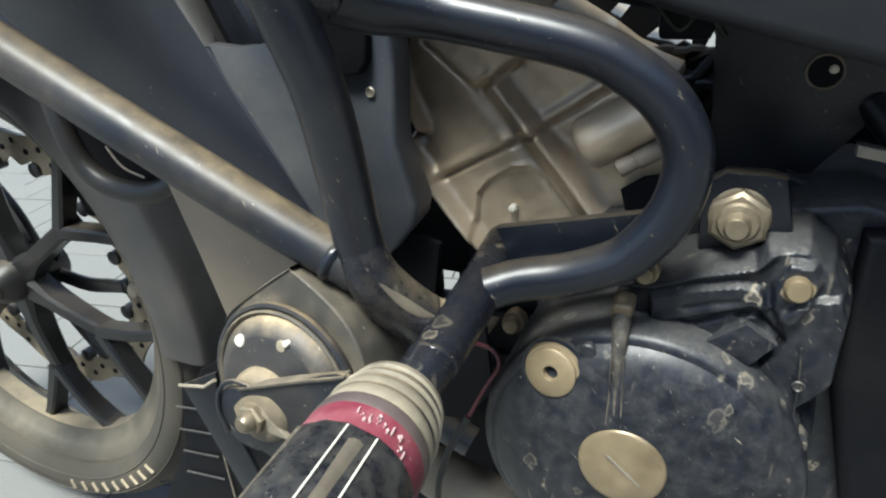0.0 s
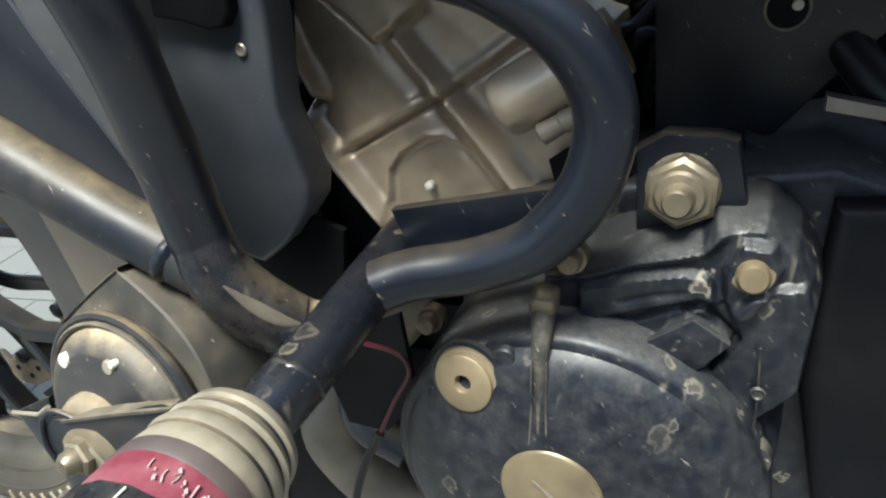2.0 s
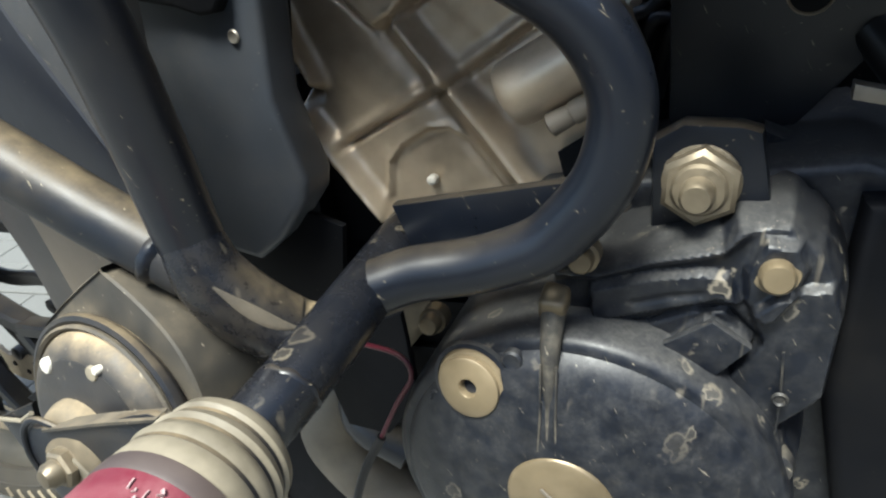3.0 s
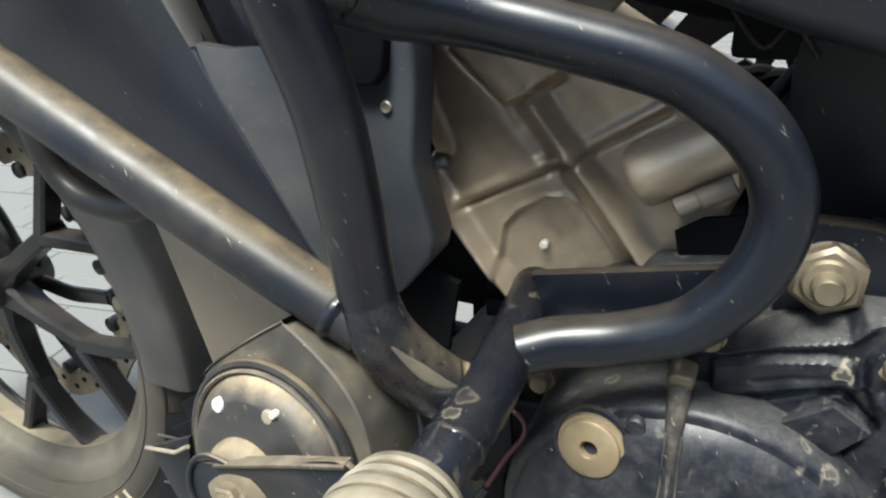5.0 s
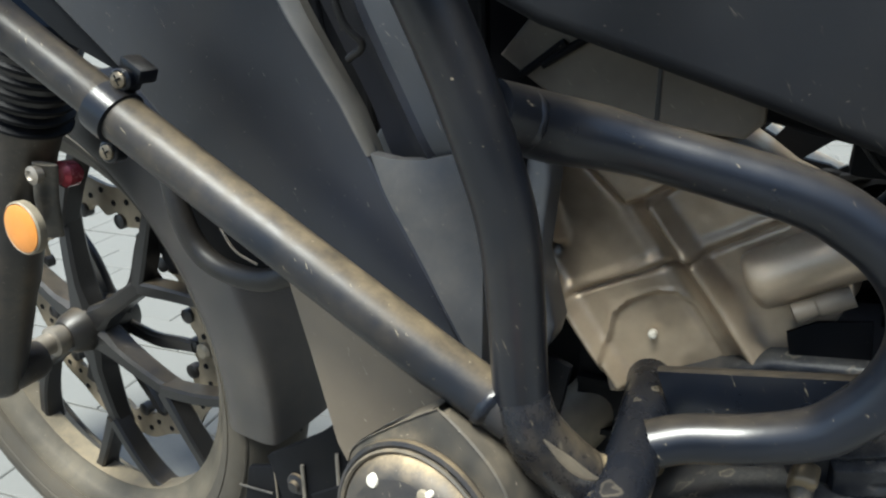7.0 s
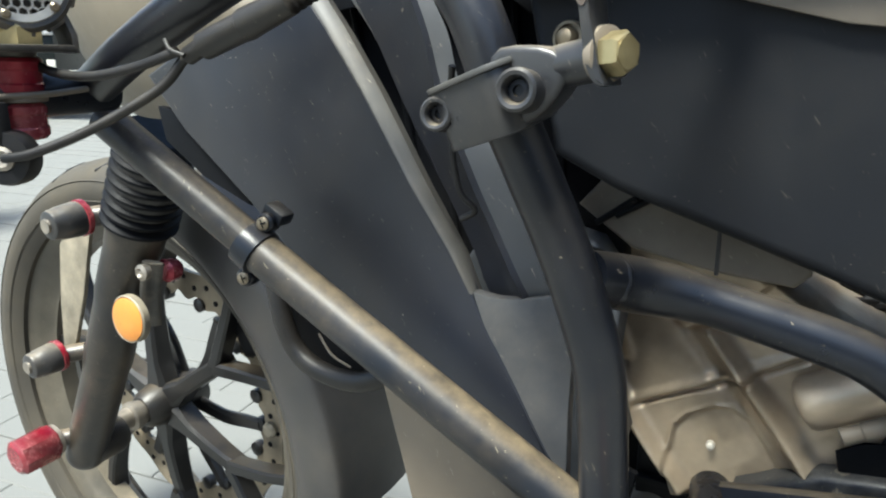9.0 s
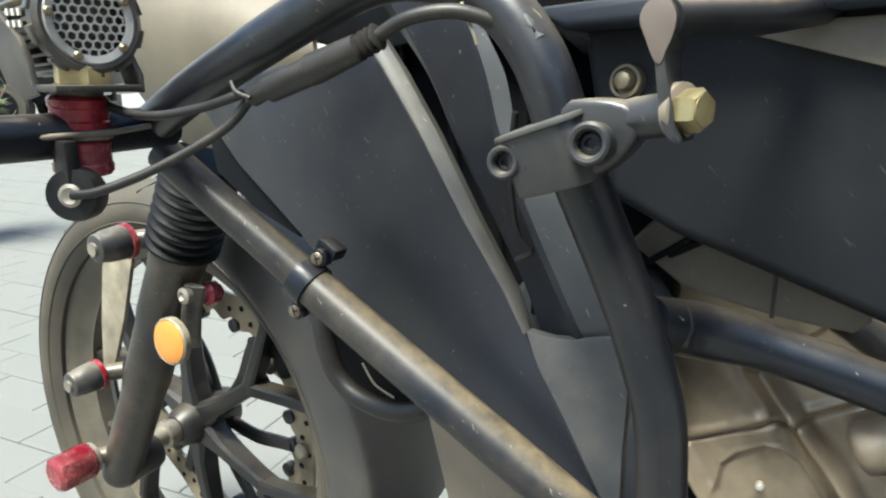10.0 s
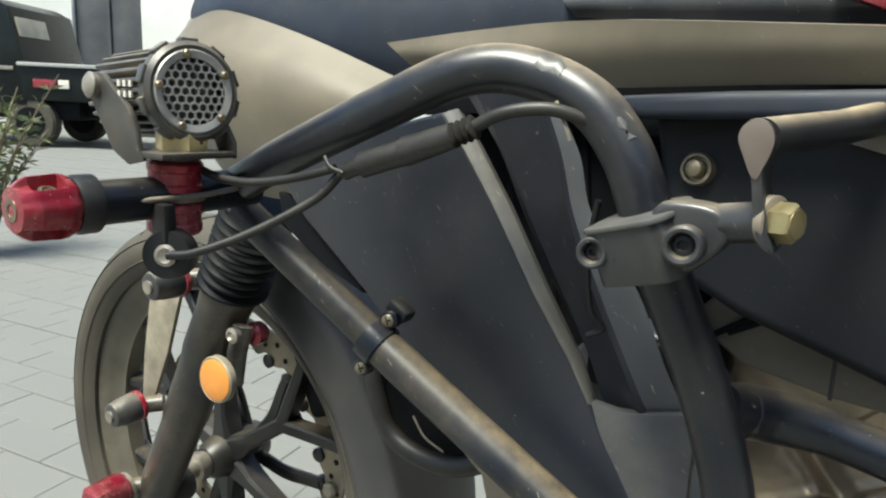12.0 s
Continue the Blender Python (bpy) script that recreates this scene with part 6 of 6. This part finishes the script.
for c, red in (((-0.783, -0.171, 0.622), 0), ((-0.906, -0.154, 0.427), 0), ((-0.918, -0.168, 0.312), 1)):
    c = Vector(c)
    d = Vector((0, 1, 0.05))
    bob = part("fork_slider", lathe([(0.012, 0.0), (0.0150, 0.0015), (0.0160, 0.004), (0.0162, 0.009), (0.0174, 0.011), (0.0190, 0.030), (0.0185, 0.034)] if not red else [(0.018, -0.014), (0.0235, -0.010), (0.0245, 0.03), (0.0215, 0.034)], c, d, 24 if not red else 8), M_RED if red else M_GREY, fork, "red end slider" if red else "grey bobbin slider with red ring")
    part("slider_ring", lathe([(0.0180, 0.033), (0.0200, 0.034), (0.0200, 0.039), (0.0180, 0.040)], c, d, 26), M_STEEL if red else M_RED, bob)
    part("slider_eye", lathe([(0.0075, -0.002), (0.0075, 0.0015), (0.004, 0.0018)], c - Vector((0, 0.001 if not red else 0.010, 0)), d, 14), M_STEEL, bob)
    part("slider_stem", sweep([c + d * 0.036, c + Vector((0.022, 0.060, 0.005))], 0.011, 14), M_FORK, bob)
RFC, RFN = Vector((-0.7250, -0.1300, 0.5200)), Vector((0.04, -1.0, 0.05)).normalized()
refl = part("side_reflector", lathe([(0.0238, -0.005), (0.0264, -0.004), (0.0264, 0.003), (0.0248, 0.0045), (0.0236, 0.003)], RFC, RFN, 36), M_RINGS, bike, "round amber side reflector in a white rim")
part("amber_lens", lathe([(0.0237, 0.002), (0.0237, 0.0045), (0.019, 0.0062), (0.008, 0.007)], RFC, RFN, 36), M_ORANGE, refl, "amber lens")
part("reflector_strap", sweep([(-0.738, -0.098, 0.500), (-0.722, -0.105, 0.545), (-0.708, -0.108, 0.580)], 0.011, 10, True, 0.35), M_SINK, refl)
part("strap_bolt", lathe([(0.008, -0.004), (0.009, 0.004), (0.005, 0.006), (0.003, 0.004)], (-0.7125, -0.1165, 0.5705), RFN, 18), M_STEEL, refl)
part("red_bobbin", lathe([(0.008, -0.016), (0.013, -0.010), (0.0135, 0.002), (0.009, 0.006)], (-0.7140, -0.0880, 0.5645), RFN, 24), M_RED, refl)
# Far fork guard drawn on this leg; its sunlit beige is in the colour.
part("fork_guard", plate([(-0.8979, 0.5698), (-0.872, 0.598), (-0.8270, 0.6055), (-0.8635, 0.5067), (-0.8974, 0.4356), (-0.9235, 0.4279), (-0.9147, 0.4937)], -0.100, -0.094, 0.002, 2), M_RINGS, fork, "tapered fork guard, its sunlit beige put into the colour")
part("caliper", block((-0.760, 0.07, 0.470), (0.06, 0.05, 0.14), 0.012, Matrix.Rotation(radians(-25), 3, "Y"), 3), M_DARK, fork)

# ---- mudguard ----
mud = bmesh.new()
cols = []
for k in range(33):
    a = math.radians(-2 + k * 2.0)
    section = glide([(0.336, -0.080, 0), (0.352, -0.089, 0), (0.384, -0.0910, 0), (0.4005, -0.0895, 0), (0.4085, -0.0815, 0), (0.4130, -0.050, 0), (0.416, 0.0, 0), (0.412, 0.052, 0), (0.400, 0.080, 0), (0.352, 0.092, 0)], 4)
    cols.append([mud.verts.new(WC + Vector((p.x * math.cos(a), p.y, p.x * math.sin(a)))) for p in section])
for a, b in zip(cols[:-1], cols[1:]):
    for k in range(len(a) - 1):
        mud.faces.new((a[k], a[k + 1], b[k + 1], b[k]))
bmesh.ops.recalc_face_normals(mud, faces=mud.faces)
bmesh.ops.solidify(mud, geom=list(mud.faces), thickness=0.003)
part("mudguard", mud, M_MUD, bike, "dusty dark front mudguard behind the wheel").matrix_basis = MUD
hose = part("brake_hose", sweep(glide([(-0.500, -0.140, 0.640), (-0.482, -0.150, 0.585), (-0.467, -0.150, 0.553), (-0.441, -0.150, 0.540), (-0.400, -0.150, 0.541), (-0.360, -0.145, 0.560)], 8), 0.0085, 16), M_CABLE, bike, "black hose loop under the shroud")
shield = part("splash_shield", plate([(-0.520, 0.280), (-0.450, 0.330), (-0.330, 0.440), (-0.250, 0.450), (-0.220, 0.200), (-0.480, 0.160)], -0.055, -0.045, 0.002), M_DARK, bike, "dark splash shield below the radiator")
# Near-black crescent added to paint the dark void inside the hose loop.
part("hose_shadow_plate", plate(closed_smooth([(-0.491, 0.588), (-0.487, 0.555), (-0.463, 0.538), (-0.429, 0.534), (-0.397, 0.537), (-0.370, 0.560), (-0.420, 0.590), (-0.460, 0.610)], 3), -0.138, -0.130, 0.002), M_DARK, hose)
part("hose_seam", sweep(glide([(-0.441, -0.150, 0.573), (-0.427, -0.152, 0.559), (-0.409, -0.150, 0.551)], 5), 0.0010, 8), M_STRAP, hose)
# Dark plate added to hide the ground; its ribs stand for tyre tread.
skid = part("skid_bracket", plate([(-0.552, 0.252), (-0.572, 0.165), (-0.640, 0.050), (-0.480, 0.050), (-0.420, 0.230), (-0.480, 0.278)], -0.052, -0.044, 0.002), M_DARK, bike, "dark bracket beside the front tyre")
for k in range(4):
    part("tread_rib", sweep([(-0.566 - 0.004 * k, -0.054, 0.225 - 0.034 * k), (-0.518, -0.054, 0.232 - 0.034 * k)], 0.0014, 8), M_MUD, skid)
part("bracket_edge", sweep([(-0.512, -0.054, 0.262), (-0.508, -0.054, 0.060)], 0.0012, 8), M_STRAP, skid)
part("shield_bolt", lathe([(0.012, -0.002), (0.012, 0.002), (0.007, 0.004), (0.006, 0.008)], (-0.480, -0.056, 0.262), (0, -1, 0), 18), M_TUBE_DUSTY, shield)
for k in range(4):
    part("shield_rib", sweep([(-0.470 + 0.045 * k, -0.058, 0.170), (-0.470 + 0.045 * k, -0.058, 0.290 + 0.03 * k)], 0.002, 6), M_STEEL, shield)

# far side of the bike, added unseen: closes the view through the engine bay
far = part("far_filler", plate([(-0.420, 0.840), (-0.250, 0.840), (-0.215, 0.560), (-0.270, 0.470), (-0.400, 0.500)], 0.06, 0.12, 0.006), M_DARK, bike, "dark filler block added between the shrouds")
part("far_crash_guard", sweep(glide([(-0.30, 0.26, 0.82), (-0.20, 0.25, 0.70), (-0.17, 0.24, 0.55), (-0.12, 0.18, 0.52)], 6), R, 16), M_TUBE, bike, "black crash guard tube on the far side")

# ---- parked pickup ----
M_TRUCK = surface("dark_green_truck_paint", (0.0050, 0.0072, 0.0070), 0.30, spec=0.2, dust=0.06, dust_col=(0.2, 0.19, 0.16), scale=1.5, fleck=0, bump=0.02)
M_GLASS = surface("hazy_truck_glass", (0.30, 0.28, 0.21), 0.15, dust=0.1, scale=2, fleck=0, bump=0)
truck = new("pickup_truck")
truck.matrix_world = pose(-6.95, 6.87, GROUND, 0, 0, 10) @ Matrix.Scale(0.87, 4)
tagged(truck, "dark green pickup truck parked by the house", "pickup truck")


def tblock(name, c, size, mat, parent, bevel=0.03, label=""):
    return part(name, block(c, size, bevel), mat, parent, label)


def side_shape(name, poly, y0, y1, mat, parent, bevel=0.03):
    return part(name, plate(poly, y0, y1, bevel, 2), mat, parent)


cab = side_shape("cab", [(-2.4, 0.55), (-2.4, 1.05), (-1.5, 1.12), (-1.0, 1.86), (0.42, 1.90), (0.62, 1.80), (0.78, 1.08), (0.78, 0.55)], 0.0, 1.55, M_TRUCK, truck, 0.05)
side_shape("side_window", [(-0.85, 1.20), (-0.62, 1.68), (0.30, 1.70), (0.40, 1.20)], -0.012, 0.01, M_GLASS, cab, 0.006)
part("rear_window", block((0.690, 0.41, 1.55), (0.03, 0.66, 0.25), 0.006, Matrix.Rotation(radians(-12.5), 3, "Y"), 2), M_GLASS, cab, "hazy rear window")
bed = side_shape("load_bed", [(0.72, 0.62), (0.72, 1.08), (1.95, 1.06), (1.95, 0.62)], 0.0, 1.55, M_TRUCK, truck, 0.02)
tblock("bed_rail", (1.33, -0.01, 1.08), (1.24, 0.08, 0.05), M_GRILLE, bed, 0.015)
tblock("marker_red", (1.05, -0.012, 0.84), (0.30, 0.02, 0.11), M_RED, bed, 0.004)
tblock("marker_white", (1.30, -0.012, 0.84), (0.14, 0.02, 0.11), M_WHITE, bed, 0.004)
tblock("rear_bumper", (2.02, 0.70, 0.56), (0.14, 1.50, 0.14), M_WHITE, truck, 0.03)
tblock("under_body", (-0.3, 0.8, 0.50), (3.4, 1.3, 0.26), M_DARK, truck, 0.03)
tblock("tail_lamp", (1.90, -0.012, 0.70), (0.10, 0.03, 0.12), M_WHITE, bed, 0.006)
tblock("cab_trim", (0.0, -0.012, 1.02), (1.3, 0.02, 0.05), M_STEEL, cab, 0.006)
tblock("chassis_rail", (0.6, 0.4, 0.48), (3.0, 0.12, 0.14), M_DARK, truck, 0.01)
for x in (-1.55, 0.80):
    for y in (0.12, 1.43):
        tw = part("wheel", lathe([(0.20, -0.10), (0.30, -0.10), (0.33, -0.07), (0.33, 0.07), (0.30, 0.10), (0.20, 0.10)], (x, y, 0.33), (0, 1, 0), 32), M_RUBBER, truck)
        part("rim", lathe([(0.20, -0.105), (0.19, -0.07), (0.10, -0.05), (0.05, -0.09)], (x, y, 0.33), (0, 1, 0), 24), M_DARK, tw)

# ---- shrub ----
def leaf_material():
    m, nt, p = shader("shrub_leaf")
    geo = nt.nodes.new("ShaderNodeNewGeometry")
    nt.links.new(mix(nt, geo.outputs["Random Per Island"], (0.06, 0.085, 0.03), (0.16, 0.17, 0.07)), p.inputs["Base Color"])
    p.inputs["Roughness"].default_value = 0.55
    return m


rng = random.Random(5)
shrub = new("shrub")
shrub.matrix_world = pose(-2.52, 2.40, GROUND) @ Matrix.Scale(0.85, 4)
tagged(shrub, "small leafy green shrub growing beside the paving", "shrub")
stems, leaves = bmesh.new(), bmesh.new()
for k in range(34):
    a, lean, h = rng.uniform(0, 6.28), rng.uniform(0.05, 0.42), rng.uniform(0.55, 0.92)
    line = glide([(0.04 * math.cos(a), 0.04 * math.sin(a), 0), (lean * 0.45 * math.cos(a), lean * 0.45 * math.sin(a), h * 0.55), (lean * math.cos(a), lean * math.sin(a), h)], 5)
    add(stems, sweep(line, [0.007 - 0.0004 * i for i in range(len(line))], 5))
    for j in range(46):
        t = rng.uniform(0.3, 1.0) * (len(line) - 1)
        p = Vector(line[int(t)])
        d = Vector((rng.uniform(-1, 1), rng.uniform(-1, 1), rng.uniform(-0.2, 1.0))).normalized()
        s = d.cross(Vector((rng.uniform(-1, 1), rng.uniform(-1, 1), rng.uniform(-1, 1)))).normalized()
        L, wd = rng.uniform(0.04, 0.09), rng.uniform(0.004, 0.009)
        q = [p, p + d * L * 0.5 + s * wd, p + d * L + Vector((0, 0, -0.01)), p + d * L * 0.5 - s * wd]
        leaves.faces.new([leaves.verts.new(v) for v in q])
part("stem", stems, surface("shrub_bark", (0.12, 0.09, 0.06), 0.8, dust=0.1, fleck=0), shrub)
me = bpy.data.meshes.new("foliage")
leaves.to_mesh(me)
leaves.free()
me.materials.append(leaf_material())
fo = new("foliage", me)
fo.parent = shrub

# ---- paving stones ----
sv, sf = paving_stone_mesh("paving_stone")
turn = Matrix.Rotation(radians(-14), 3, "Z")
stone = bpy.data.meshes.new("paving_stone")
stone.from_pydata(sv, [], sf)
stone.materials.append(M_STONE)
restv, restf, count = [], [], 0
for j in range(-50, 125):
    for i in range(-60, 30):
        p = turn @ Vector((i * 0.2 + 0.1 * (j % 2), j * 0.1, 0))
        if not (-11 < p.x < 3.5 and -4.2 < p.y < 11.8):
            continue
        z = 0.0015 * math.sin(i * 12.9 + j * 78.2)
        if -2.3 < p.x < -0.35 and 0.75 < p.y < 3.55 and count < 300:
            ob = new("paving_stone", stone)
            ob.matrix_world = Matrix.Translation((p.x, p.y, z + GROUND)) @ turn.to_4x4()
            ob.parent = ground
            count += 1
        else:
            n = len(restv)
            restv += [tuple(turn @ Vector(v) + Vector((p.x, p.y, z + GROUND))) for v in sv]
            restf += [tuple(k + n for k in f) for f in sf]
rest = bpy.data.meshes.new("paving")
rest.from_pydata(restv, [], restf)
rest.materials.append(M_STONE)
rest_ob = tagged(new("paving", rest), kind="stuff")
rest_ob.parent = ground
